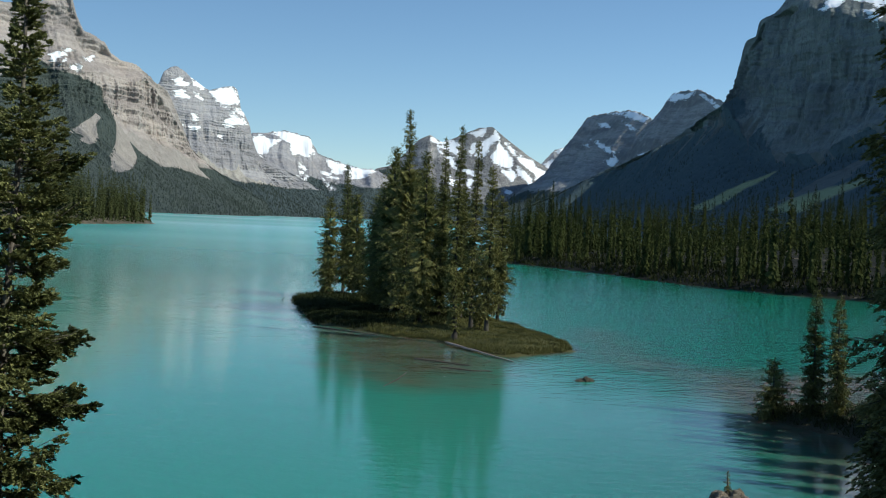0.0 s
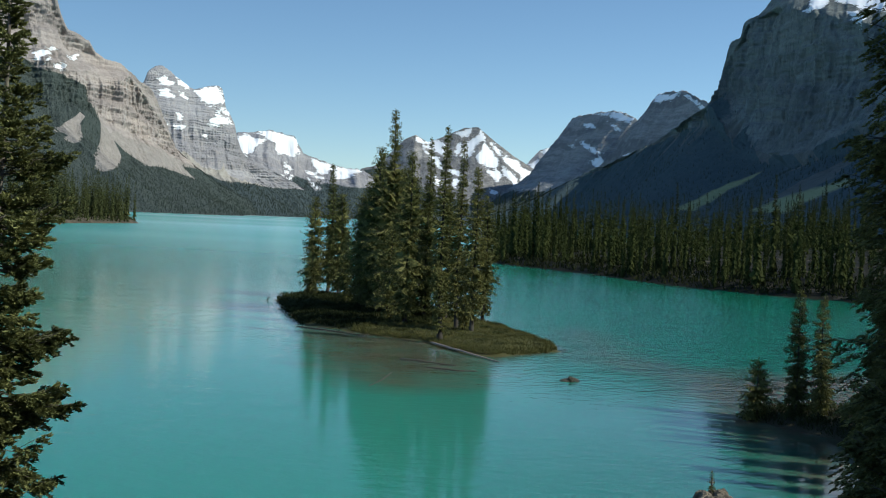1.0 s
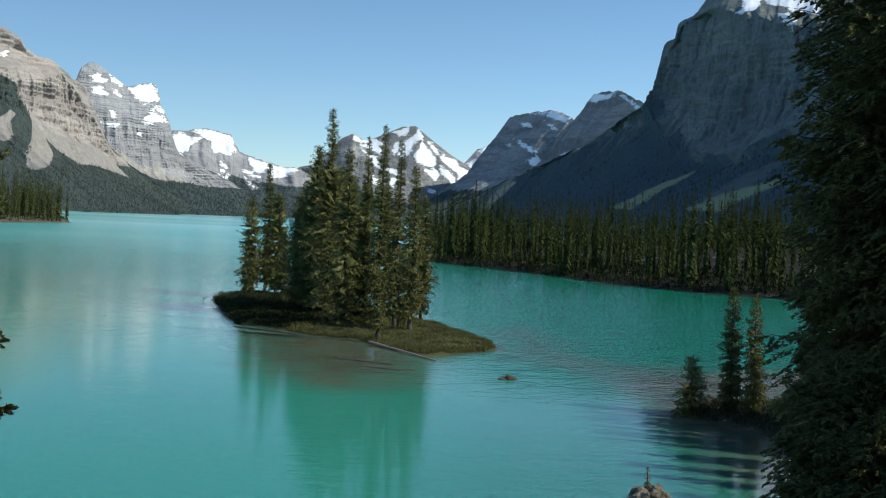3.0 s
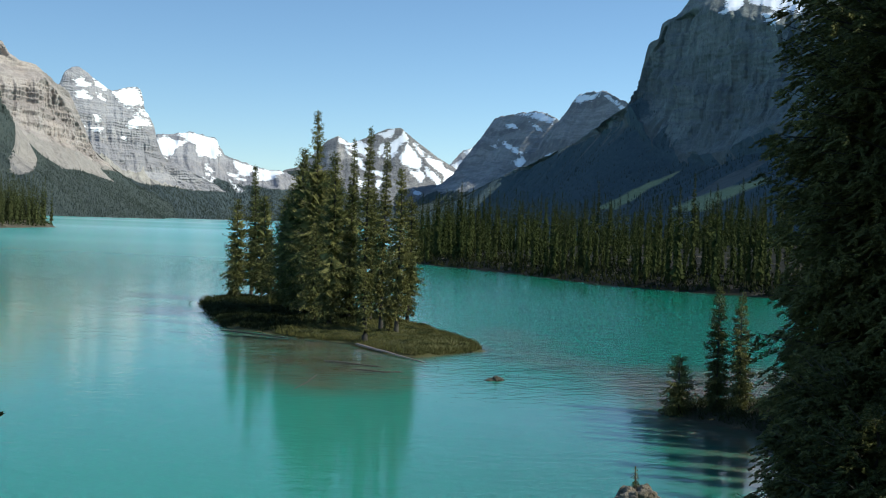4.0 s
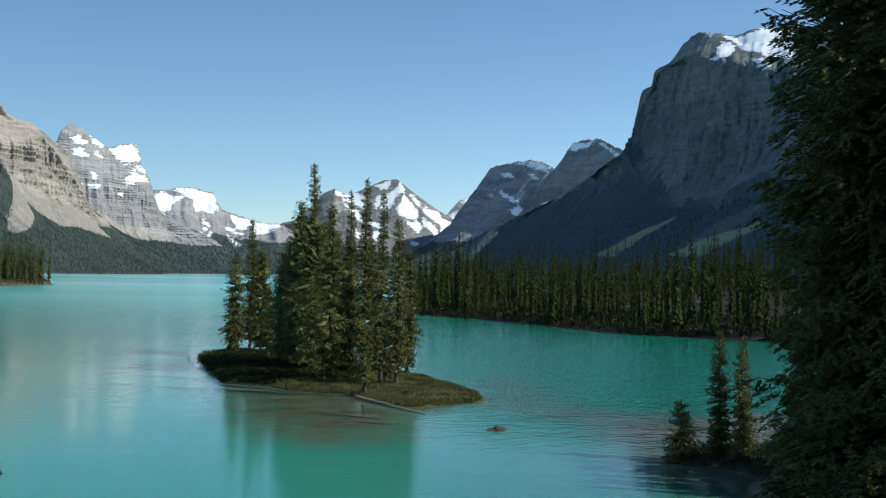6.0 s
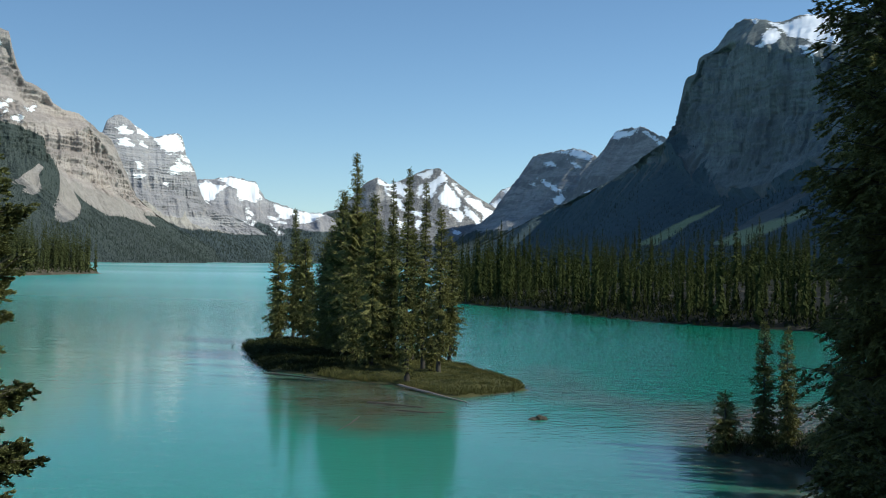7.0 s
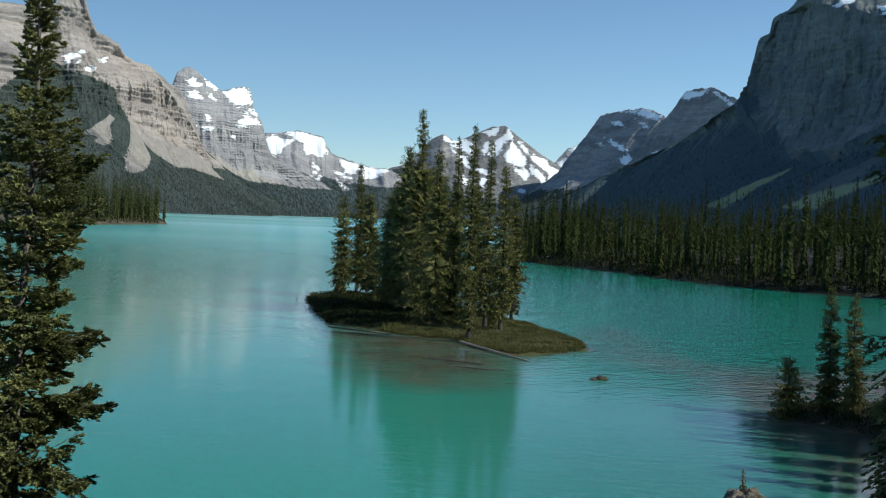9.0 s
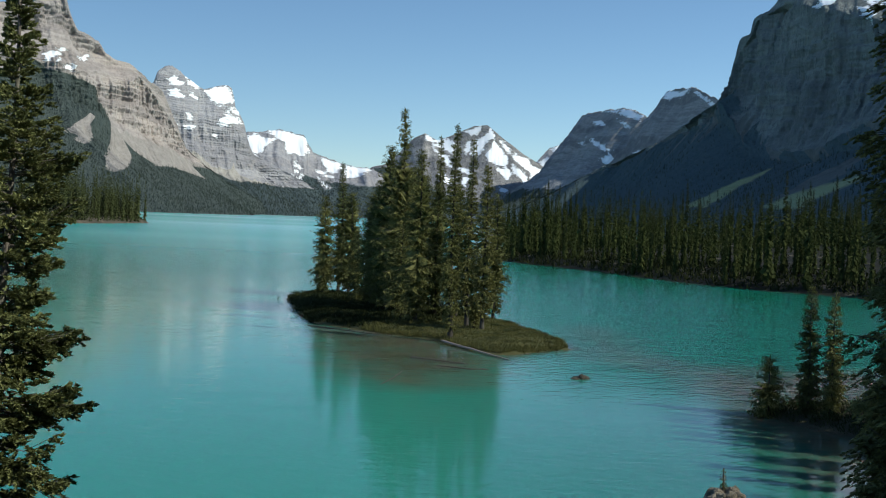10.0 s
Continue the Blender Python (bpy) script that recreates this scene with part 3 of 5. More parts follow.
lies_on("mountain_snow_peak", "snow", (43, 282), (45, 319), (48, 290), (53, 274), (57, 248), (58, 226), (55, 207), (48, 215), (41, 230), (38, 248), (40, 274))
lies_on("mountain_snow_peak", "snow", (50, 311), (54, 306), (59, 280), (60, 258), (56, 268), (53, 290))
lies_on("mountain_snow_peak", "snow", (60, 260), (64, 266), (69, 256), (75, 243), (78, 221), (82, 209), (90, 203), (87, 184), (82, 164), (76, 164), (78, 187), (73, 208), (67, 228), (63, 238))
lies_on("mountain_snow_peak", "snow", (59, 228), (63, 213), (69, 200), (73, 177), (76, 138), (74, 131), (69, 169), (62, 198))
lies_on("mountain_snow_peak", "snow", (47, 208), (52, 198), (57, 203), (60, 182), (57, 164), (53, 176))
lies_on("mountain_snow_peak", "snow", (49, 134), (53, 133), (58, 121), (56, 110), (51, 117))
lies_on("mountain_snow_peak", "snow", (59, 102), (63, 90), (66, 74), (62, 80))
lies_on("mountain_snow_peak", "snow", (52, 77), (56, 72), (60, 79), (63, 70), (56, 54), (53, 61))
lies_on("mountain_snow_peak", "wood", (-63, 174), (-55, 191), (-40, 199), (-28, 184), (-11, 146), (-1, 99), (18, 92), (53, 47), (67, 70), (127, 70), (127, -40), (-213, -40))
lies_on("mountain_ice_cap", "snow", (135, 392), (148, 391), (160, 385), (171, 362), (169, 345), (158, 356), (151, 374), (139, 388))
lies_on("mountain_ice_cap", "snow", (122, 299), (128, 294), (140, 259), (145, 245), (139, 245), (129, 271))
lies_on("mountain_ice_cap", "snow", (133, 224), (144, 234), (147, 220), (143, 198), (137, 212))
lies_on("mountain_ice_cap", "snow", (117, 285), (123, 273), (121, 268))
lies_on("mountain_ice_cap", "snow", (126, 361), (134, 361), (139, 336), (131, 343))
lies_on("mountain_ice_cap", "snow", (148, 351), (156, 339), (162, 321), (156, 327))
lies_on("mountain_blunt_peak", "snow", (185, 391), (188, 410), (192, 416), (200, 408), (209, 412), (210, 403), (202, 391), (194, 389))
lies_on("mountain_blunt_peak", "snow", (211, 408), (217, 392), (227, 366), (232, 348), (229, 345), (219, 375))
lies_on("mountain_blunt_peak", "snow", (163, 228), (174, 230), (177, 217), (166, 215))
lies_on("mountain_east", "snow", (312, 470), (318, 479), (314, 493), (320, 514), (328, 514), (331, 494), (325, 467), (318, 467))
lies_on("mountain_east", "snow", (323, 536), (333, 528), (348, 535), (356, 541), (369, 542), (384, 534), (384, 425), (369, 444), (356, 458), (343, 485), (333, 507))
lies_on("mountain_east", "snow", (348, 444), (356, 445), (363, 426), (362, 408), (354, 427))
lies_on("mountain_east", "snow", (307, 551), (312, 547), (310, 542))
lies_on("mountain_east", "grass", (211, 51), (236, 83), (255, 108), (284, 136), (277, 120), (257, 95), (239, 64), (226, 48))
lies_on("mountain_east", "grass", (273, 45), (306, 69), (336, 83), (361, 96), (362, 88), (346, 73), (317, 53), (303, 40))
lies_on("mountain_east", "scree", (283, 59), (301, 78), (320, 103), (340, 123), (358, 143), (360, 133), (346, 106), (326, 81), (306, 66))
lies_on("mountain_far_notch", "snow", (83, 252), (90, 273), (97, 262), (101, 230), (92, 218), (85, 231))
lies_on("mountain_far_notch", "snow", (92, 303), (100, 318), (101, 305), (96, 290))

A_CREST = [(-1101, 2355, 407), (-928, 2677, 463), (-920, 2688, 498), (-913, 2697, 517), (-902, 2708, 527), (-886, 2722, 521), (-879, 2728, 490), (-873, 2753, 449), (-864, 2774, 420), (-846, 2799, 412), (-827, 2826, 402), (-817, 2838, 378), (-797, 2857, 362), (-767, 2886, 356), (-747, 2905, 341), (-737, 2980, 323), (-726, 3050, 314), (-694, 3226, 169), (-620, 3394, 94), (-477, 3568, 12)]
A_RIM = [(-1053, 2256, 325), (-861, 2569, 324), (-850, 2578, 325), (-841, 2585, 326), (-831, 2600, 322), (-821, 2620, 315), (-816, 2631, 311), (-800, 2660, 301), (-789, 2685, 296), (-779, 2715, 296), (-767, 2747, 296), (-762, 2764, 298), (-755, 2796, 305), (-744, 2844, 316), (-737, 2876, 324), (-727, 2963, 296), (-715, 3035, 258), (-687, 3217, 163), (-616, 3386, 89), (-477, 3563, 9)]
A_FOOT = [(-1025, 2203, 212), (-832, 2516, 217), (-822, 2524, 219), (-814, 2531, 220), (-804, 2543, 219), (-792, 2559, 219), (-787, 2567, 218), (-771, 2590, 217), (-761, 2611, 213), (-755, 2639, 204), (-748, 2670, 194), (-743, 2687, 190), (-732, 2719, 184), (-716, 2769, 176), (-705, 2802, 171), (-670, 2927, 154), (-668, 3002, 149), (-662, 3192, 135), (-604, 3376, 81), (-472, 3559, 9)]
A_TOE = [(-1008, 2167, 196), (-807, 2464, 182), (-793, 2467, 178), (-782, 2470, 175), (-773, 2478, 172), (-767, 2489, 169), (-763, 2495, 167), (-754, 2513, 162), (-747, 2530, 154), (-737, 2556, 135), (-726, 2583, 115), (-718, 2600, 110), (-701, 2634, 111), (-674, 2687, 112), (-657, 2721, 113), (-628, 2857, 98), (-630, 2945, 99), (-633, 3167, 104), (-590, 3364, 71), (-468, 3554, 7)]
A_SHORE = [(-706, 1877, -6), (-504, 2175, -6), (-491, 2178, -6), (-480, 2180, -6), (-473, 2190, -6), (-470, 2205, -6), (-468, 2212, -6), (-464, 2234, -6), (-460, 2256, -6), (-456, 2287, -6), (-450, 2320, -6), (-446, 2340, -6), (-434, 2379, -6), (-416, 2439, -6), (-404, 2478, -6), (-395, 2635, -6), (-411, 2737, -6), (-453, 2995, -6), (-475, 3253, -6), (-425, 3513, -6)]
massif("mountain_west", "tan limestone mountain with cliff bands, scree and dark woods", (A_CREST, A_RIM, A_FOOT, A_TOE, A_SHORE), M_ROCK_A, 11, rows=(8, 54, 80, 36, 32), nu=400,
       wall=((0, 0), (0.4, 0.12), (0.5, 0.34), (0.85, 0.5), (1, 1)), brow=((0, 0), (0.42, 0.12), (0.55, 0.3), (0.85, 0.75), (1, 1)), spur=26, spur_len=170, flute=13, flute_len=34, beds=36, bed_out=12, rough=1.3, tongues=0.9, uneven=0.7, brow_flute=1.0, cover=COVER["mountain_west"], dense=(1, 17))
B_CREST = [(-1068, 3605, 355), (-907, 3690, 398), (-897, 3700, 433), (-878, 3715, 455), (-858, 3728, 457), (-834, 3742, 442), (-811, 3754, 424), (-778, 3772, 396), (-766, 3780, 392), (-738, 3796, 404), (-701, 3819, 413), (-686, 3828, 405), (-678, 3835, 375), (-674, 3839, 344), (-657, 3852, 318), (-647, 3870, 289), (-645, 3891, 262), (-626, 3923, 202), (-401, 3980, 86)]
B_RIM = [(-1039, 3520, 246), (-882, 3604, 267), (-867, 3610, 267), (-841, 3621, 267), (-819, 3634, 268), (-798, 3650, 268), (-781, 3664, 266), (-757, 3685, 264), (-745, 3692, 264), (-720, 3708, 264), (-687, 3730, 264), (-674, 3738, 264), (-659, 3759, 258), (-650, 3773, 255), (-630, 3798, 242), (-622, 3820, 225), (-621, 3849, 203), (-607, 3895, 169), (-396, 3970, 77)]
B_FOOT = [(-1008, 3477, 177), (-873, 3544, 191), (-852, 3552, 188), (-819, 3565, 182), (-798, 3578, 177), (-777, 3593, 171), (-759, 3607, 165), (-733, 3628, 157), (-722, 3635, 154), (-701, 3651, 148), (-671, 3672, 139), (-659, 3680, 136), (-638, 3707, 130), (-625, 3724, 126), (-596, 3755, 119), (-578, 3783, 113), (-569, 3818, 106), (-551, 3870, 95), (-386, 3956, 63)]
B_TOE = [(-993, 3440, 159), (-860, 3506, 172), (-837, 3514, 167), (-803, 3527, 160), (-781, 3540, 154), (-759, 3556, 147), (-741, 3570, 142), (-716, 3590, 133), (-705, 3598, 131), (-684, 3613, 125), (-654, 3634, 117), (-642, 3642, 114), (-622, 3669, 109), (-609, 3686, 107), (-581, 3717, 101), (-561, 3744, 95), (-545, 3781, 88), (-521, 3841, 77), (-381, 3942, 56)]
B_SHORE = [(-804, 3062, -6), (-671, 3128, -6), (-648, 3136, -6), (-614, 3149, -6), (-592, 3162, -6), (-570, 3178, -6), (-552, 3192, -6), (-527, 3213, -6), (-518, 3223, -6), (-499, 3243, -6), (-473, 3271, -6), (-462, 3282, -6), (-446, 3316, -6), (-436, 3338, -6), (-416, 3386, -6), (-401, 3434, -6), (-390, 3502, -6), (-378, 3616, -6), (-336, 3852, -6)]
massif("mountain_twin_peaks", "grey layered limestone peaks with snow on their ledges", (B_CREST, B_RIM, B_FOOT, B_TOE, B_SHORE), M_ROCK_B, 23, rows=(8, 80, 60, 20, 22), nu=370,
       wall=((0, 0), (0.45, 0.2), (0.55, 0.45), (1, 1)), spur=26, spur_len=140, flute=6, flute_len=26, beds=22, bed_out=10, tongues=0.5, uneven=0.8, brow_flute=0.9, treeline=2.0, cover=COVER["mountain_twin_peaks"])
mountain("mountain_snow_shoulder", "snow covered rock shoulder with a white pass",
         [(-800, 4160, 180, 0.3), (-749, 4183, 238, 0.4), (-694, 4207, 292, 0.3), (-577, 4239, 305, 0.3), (-498, 4264, 294, 0.7), (-467, 4282, 235, 0.4), (-354, 4307, 195, 0.1),
          (-252, 4328, 183, 0.1), (-146, 4348, 125, 0.1)],
         (0.2, -1), 600, M_ROCK_B, 37, SLOPE, CLIFF, woods=(110, 120), woods_wave=20, tongues=30, spur=34, spur_len=150, rough=1.5, cover=COVER["mountain_snow_shoulder"])
mountain("mountain_snow_peak", "dark rock peak streaked with bright snow fields",
         [(-480, 4545, 40, 0), (-369, 4535, 100, 0.2), (-264, 4534, 196, 0.3), (-199, 4529, 215, 0.4), (-105, 4524, 316, 0.5), (-62, 4516, 335, 0.5), (-17, 4508, 308, 0.4), (36, 4500, 327, 0.4),
          (120, 4490, 366, 0.5), (173, 4480, 373, 0.5), (217, 4470, 336, 0.4), (316, 4455, 264, 0.3), (402, 4440, 213, 0.3), (532, 4418, 90, 0.1)],
         (0.05, -1), 620, M_ROCK_E, 41, SLOPE, CRAG, woods=(120, 60), woods_wave=25, rough=0.5, spur=24, spur_len=150, cover=COVER["mountain_snow_peak"])
mountain("mountain_far_notch", "small far snowy peak between two ridges",
         [(250, 4745, 120, 0.2), (361, 4736, 224, 0.3), (436, 4730, 313, 0.4), (491, 4725, 323, 0.4), (560, 4717, 287, 0.3), (700, 4690, 150, 0.2)],
         (-0.1, -1), 400, M_ROCK_B, 53, SLOPE, SLOPE, back=150, nu=120, nv=70, woods=(30, 30), cover=COVER["mountain_far_notch"])
mountain("mountain_ice_cap", "dark shadowed peak with snow bands and an ice cap",
         [(230, 4560, 20, 0.1), (321, 4438, 114, 0.3), (391, 4309, 186, 0.5), (438, 4212, 295, 0.6), (490, 4098, 392, 0.7), (543, 3982, 397, 0.6), (598, 3850, 396, 0.6), (630, 3767, 375, 0.6),
          (649, 3717, 354, 0.6), (697, 3583, 276, 0.5), (800, 3350, 150, 0.3)],
         (-0.93, -0.36), 520, M_ROCK_E, 61, SLOPE, CRAG, woods=(135, 120), woods_wave=20, tongues=20, strata=22, ledges=0.5, spur=30, spur_len=140, rough=1.3, nu=320, cover=COVER["mountain_ice_cap"])
mountain("mountain_blunt_peak", "dark shadowed blunt peak with a snowy crest",
         [(430, 4150, 90, 0.3), (541, 3913, 215, 0.5), (625, 3676, 330, 0.6), (671, 3523, 420, 0.6), (717, 3352, 414, 0.5), (755, 3197, 357, 0.5), (777, 3094, 303, 0.5), (811, 2888, 218, 0.5), (880, 2700, 120, 0.3)],
         (-0.95, -0.3), 430, M_ROCK_E, 71, SLOPE, CRAG, woods=(70, 90), woods_wave=20, tongues=20, spur=22, spur_len=160, rough=1.3, nu=320, cover=COVER["mountain_blunt_peak"])
# the last three crest points are an unseen ridge, raised to shade the slopes
G_CREST = [(60, 3420, 10), (208, 3293, 43), (440, 3150, 161), (555, 2950, 228), (632, 2765, 299), (642, 2740, 311), (654, 2711, 343), (660, 2695, 389), (667, 2677, 436), (670, 2667, 446), (681, 2637, 450), (685, 2628, 481), (699, 2617, 492), (712, 2610, 497), (727, 2603, 514), (740, 2592, 538), (755, 2571, 553), (767, 2554, 559), (782, 2522, 555), (796, 2486, 541), (819, 2462, 536), (845, 2444, 543), (864, 2431, 547), (894, 2410, 545), (895, 2409, 546), (929, 2299, 521), (935, 2101, 471), (1000, 1800, 580), (1200, 1200, 840), (1500, 500, 880)]
G_RIM = [(56, 3417, 7), (204, 3290, 40), (436, 3147, 158), (551, 2947, 225), (633, 2761, 293), (643, 2735, 308), (654, 2706, 340), (660, 2690, 384), (667, 2671, 407), (671, 2660, 421), (683, 2630, 447), (687, 2620, 472), (696, 2602, 482), (705, 2587, 486), (715, 2571, 492), (723, 2551, 494), (730, 2516, 490), (736, 2488, 487), (747, 2422, 473), (760, 2344, 454), (766, 2288, 441), (768, 2248, 432), (770, 2216, 424), (773, 2168, 413), (773, 2166, 412), (774, 2006, 372), (775, 1822, 329), (800, 1600, 325), (950, 1100, 380), (1200, 450, 400)]
G_FOOT = [(48, 3410, 1), (196, 3283, 34), (428, 3140, 152), (543, 2940, 219), (628, 2746, 264), (625, 2718, 270), (622, 2686, 276), (620, 2668, 279), (618, 2649, 283), (617, 2637, 285), (614, 2604, 291), (612, 2593, 293), (618, 2569, 277), (624, 2548, 259), (631, 2525, 240), (639, 2499, 222), (652, 2460, 203), (662, 2427, 188), (676, 2360, 175), (689, 2283, 167), (696, 2227, 170), (699, 2187, 176), (701, 2155, 181), (705, 2107, 189), (705, 2105, 189), (715, 1932, 208), (714, 1739, 205), (720, 1500, 200), (860, 1000, 200), (1100, 400, 200)]
G_TOE = [(40, 3404, -4), (188, 3277, 29), (420, 3134, 147), (535, 2934, 214), (628, 2734, 254), (626, 2702, 252), (623, 2666, 250), (622, 2646, 248), (620, 2624, 247), (619, 2611, 246), (616, 2574, 244), (615, 2562, 243), (621, 2535, 231), (627, 2511, 217), (633, 2485, 203), (641, 2456, 189), (652, 2412, 173), (662, 2377, 160), (675, 2308, 148), (688, 2231, 140), (695, 2173, 141), (698, 2130, 146), (700, 2096, 150), (703, 2044, 157), (703, 2042, 157), (708, 1860, 164), (699, 1659, 157), (690, 1420, 150), (800, 930, 150), (1040, 340, 150)]
G_SHORE = [(20, 3395, -6), (118, 3238, -6), (250, 3050, -6), (305, 2810, -6), (336, 2577, -6), (329, 2544, -6), (322, 2505, -6), (318, 2484, -6), (313, 2460, -6), (310, 2446, -6), (303, 2406, -6), (300, 2393, -6), (295, 2361, -6), (292, 2332, -6), (288, 2300, -6), (283, 2265, -6), (278, 2213, -6), (273, 2170, -6), (271, 2092, -6), (270, 2007, -6), (272, 1947, -6), (275, 1905, -6), (277, 1871, -6), (281, 1819, -6), (281, 1817, -6), (303, 1644, -6), (312, 1452, -6), (330, 1230, -6), (500, 760, -6), (800, 250, -6)]
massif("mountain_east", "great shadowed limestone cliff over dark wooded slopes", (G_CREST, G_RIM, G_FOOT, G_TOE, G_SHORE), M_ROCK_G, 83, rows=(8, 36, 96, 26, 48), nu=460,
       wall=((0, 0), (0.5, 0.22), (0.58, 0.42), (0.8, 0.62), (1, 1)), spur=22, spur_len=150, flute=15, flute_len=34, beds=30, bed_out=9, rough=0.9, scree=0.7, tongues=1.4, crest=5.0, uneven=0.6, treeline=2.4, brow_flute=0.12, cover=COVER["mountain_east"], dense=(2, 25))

# ================= ground, lake =================
RIGHT_SHORE = [(17.6, 288), (25.5, 272), (35.4, 249), (42.3, 222), (49.2, 207), (56.3, 197), (63.9, 191), (67.2, 185), (90, 160), (130, 140), (200, 130)]
RIGHT_BANK = RIGHT_SHORE + [(420, 160), (420, 900), (250, 900), (70, 640), (22, 430), (14, 342), (13.5, 306)]
SPIT = [(-188, 560), (-182, 620), (-176, 690), (-175, 712), (-178, 724), (-200, 745), (-260, 800), (-420, 900), (-420, 520), (-230, 520)]
ISLAND = [(-17.2, 137), (-14.4, 122), (-11.5, 108), (-7.5, 103.5), (-3.8, 99), (0, 96.8), (2.2, 90.6), (5.1, 87.6), (8.1, 90.2), (10.7, 93.2), (10.9, 97.5),
          (8.9, 106), (7.3, 114), (3, 124), (-4, 136), (-11, 146), (-15, 147)]
HILL = [(-140, 60), (-70, 36), (-25, 31), (-8, 31), (6, 32), (12, 33.5), (17, 37), (21, 42), (23.8, 48), (23.2, 52.5), (21.7, 56.5), (19.7, 60), (18.2, 62.3), (17.7, 64), (18.6, 65.6), (22, 67.2), (30, 67.5), (45, 62),
        (80, 48), (160, 40), (160, -120), (-140, -120)]


def island_height(X, Y):
    d = inside(X, Y, ISLAND) + 0.7 * fbm(X / 3, Y / 3, 3, 5)
    return np.where(d > 0, 0.55 * np.tanh(d / 1.6) + 0.2 * fbm(X / 2, Y / 2, 3, 6) * smooth(d, 0, 2), np.maximum(d * 0.2, -3))


def hill_height(X, Y):
    d = inside(X, Y, HILL) + 0.8 * fbm(X / 4, Y / 4, 3, 15)
    top = 0.5 * np.tanh(np.maximum(d, 0) / 1.2) + 8.0 * smooth(d, 1.0, 29.0)
    return np.where(d > 0, top + 0.25 * fbm(X / 3, Y / 3, 4, 16) * smooth(d, 0, 3), np.maximum(d * 0.25, -3))


def bank_height(X, Y):
    d = inside(X, Y, RIGHT_BANK) + 0.8 * fbm(X / 9, Y / 9, 3, 25)
    return np.where(d > 0, 1.6 * np.tanh(d / 4) + 0.05 * np.maximum(d - 4, 0) + 0.7 * fbm(X / 8, Y / 8, 4, 26) * smooth(d, 0, 6), np.maximum(d * 0.3, -3))


def spit_height(X, Y):
    d = inside(X, Y, SPIT) + 2.0 * fbm(X / 12, Y / 12, 3, 35)
    return np.where(d > 0, 3.0 * np.tanh(d / 5) + 0.12 * np.maximum(d - 5, 0), np.maximum(d * 0.3, -3))


def land(name, label, height, x0, x1, y0, y1, cell, material):
    nx, ny = int((x1 - x0) / cell) + 1, int((y1 - y0) / cell) + 1
    X, Y = np.meshgrid(np.linspace(x0, x1, nx), np.linspace(y0, y1, ny), indexing="ij")
    Z = height(X, Y)
    me = mesh_of(name, np.stack([X, Y, Z], -1).reshape(-1, 3), grid_faces(nx, ny)[:, ::-1], material, True)
    return tagged(new(name, me), label, "ground", kind="structure")


land("ground_island", "low turf island with mossy shores", island_height, -24, 16, 80, 152, 0.4, M_MEADOW)
land("ground_viewpoint", "steep wooded bank above the lake", hill_height, -140, 160, -110, 72, 1.4, M_SOIL)
land("ground_east_bank", "low wooded shore with pale soil edges", bank_height, 5, 245, 120, 620, 2.5, M_SHORE)
land("ground_spit", "wooded spit in the lake", spit_height, -420, -165, 515, 900, 3.0, M_SPIT)


def flat_sheet(name, label, z, size, material, category):
    k = np.concatenate([-np.geomspace(size, 60, 26), np.linspace(-50, 50, 11), np.geomspace(60, size, 26)])
    X, Y = np.meshgrid(k, k, indexing="ij")
    me = mesh_of(name, np.stack([X, Y, np.full_like(X, z)], -1).reshape(-1, 3), grid_faces(len(k), len(k))[:, ::-1], material, True)
    return tagged(new(name, me), label, category, kind="structure")


flat_sheet("ground", "silty bed under the lake", -3.2, 4950, M_BED, "ground")

# the lake: fine near the island and the shoals, wide cells far out
gx = np.concatenate([-np.geomspace(4900, 45, 24), np.linspace(-40, 60, 126), np.geomspace(66, 4900, 24)])
gy = np.concatenate([-np.geomspace(4900, 20, 12), np.linspace(0, 160, 161), np.geomspace(166, 4950, 40)])
GX, GY = np.meshgrid(gx, gy, indexing="ij")
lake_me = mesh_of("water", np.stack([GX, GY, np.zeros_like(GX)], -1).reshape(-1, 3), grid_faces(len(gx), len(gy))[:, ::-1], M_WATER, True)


ISLAND_SHOAL = [(-12.5, 108), (-8.6, 80), (-5.6, 71.5), (-2.5, 68), (0.1, 68.6), (2.7, 71.5), (4.8, 79), (6.2, 86), (3, 97), (-6, 104)]
POINT_SHOAL = [(18.5, 82), (22, 81.5), (26, 83), (33, 86), (36, 76), (30, 62), (22, 50), (19, 40), (17.0, 40), (16.6, 46), (16.6, 52), (16.4, 60), (16.2, 68), (16.6, 76)]

BAR_SHOAL = [(11.6, 115), (16.1, 119), (18.1, 109), (18.5, 93), (21.2, 88.5), (24.8, 87.8), (25.8, 83), (24.7, 76), (18.4, 68.4), (17.4, 72.4), (15.9, 75.3), (13.5, 80), (10.8, 85.5), (10.3, 97)]


def shoal_depth():
    wob = 1.2 * fbm(GX / 5, GY / 9, 3, 91)
    a = np.maximum(0.85 * smooth(inside(GX, GY, ISLAND_SHOAL) + wob, -6.0, 7.0), np.clip(1 + inside(GX, GY, ISLAND) / 1.2, 0, 1))
    b = np.maximum(0.9 * smooth(inside(GX, GY, POINT_SHOAL) + wob, -4.5, 4.0), np.clip(1 + inside(GX, GY, HILL) / 5.0, 0, 1))
    c = np.clip(1 + inside(GX, GY, RIGHT_BANK) / 3.0, 0, 1) * 0.6
    bar = 0.58 * smooth(inside(GX, GY, BAR_SHOAL) + 1.6 * wob, -4.5, 6.0)
    return np.maximum(np.maximum(np.maximum(a, b), c), bar)


lake_me.attributes.new("shoal", "FLOAT", "POINT").data.foreach_set("value", shoal_depth().ravel().astype(np.float32))
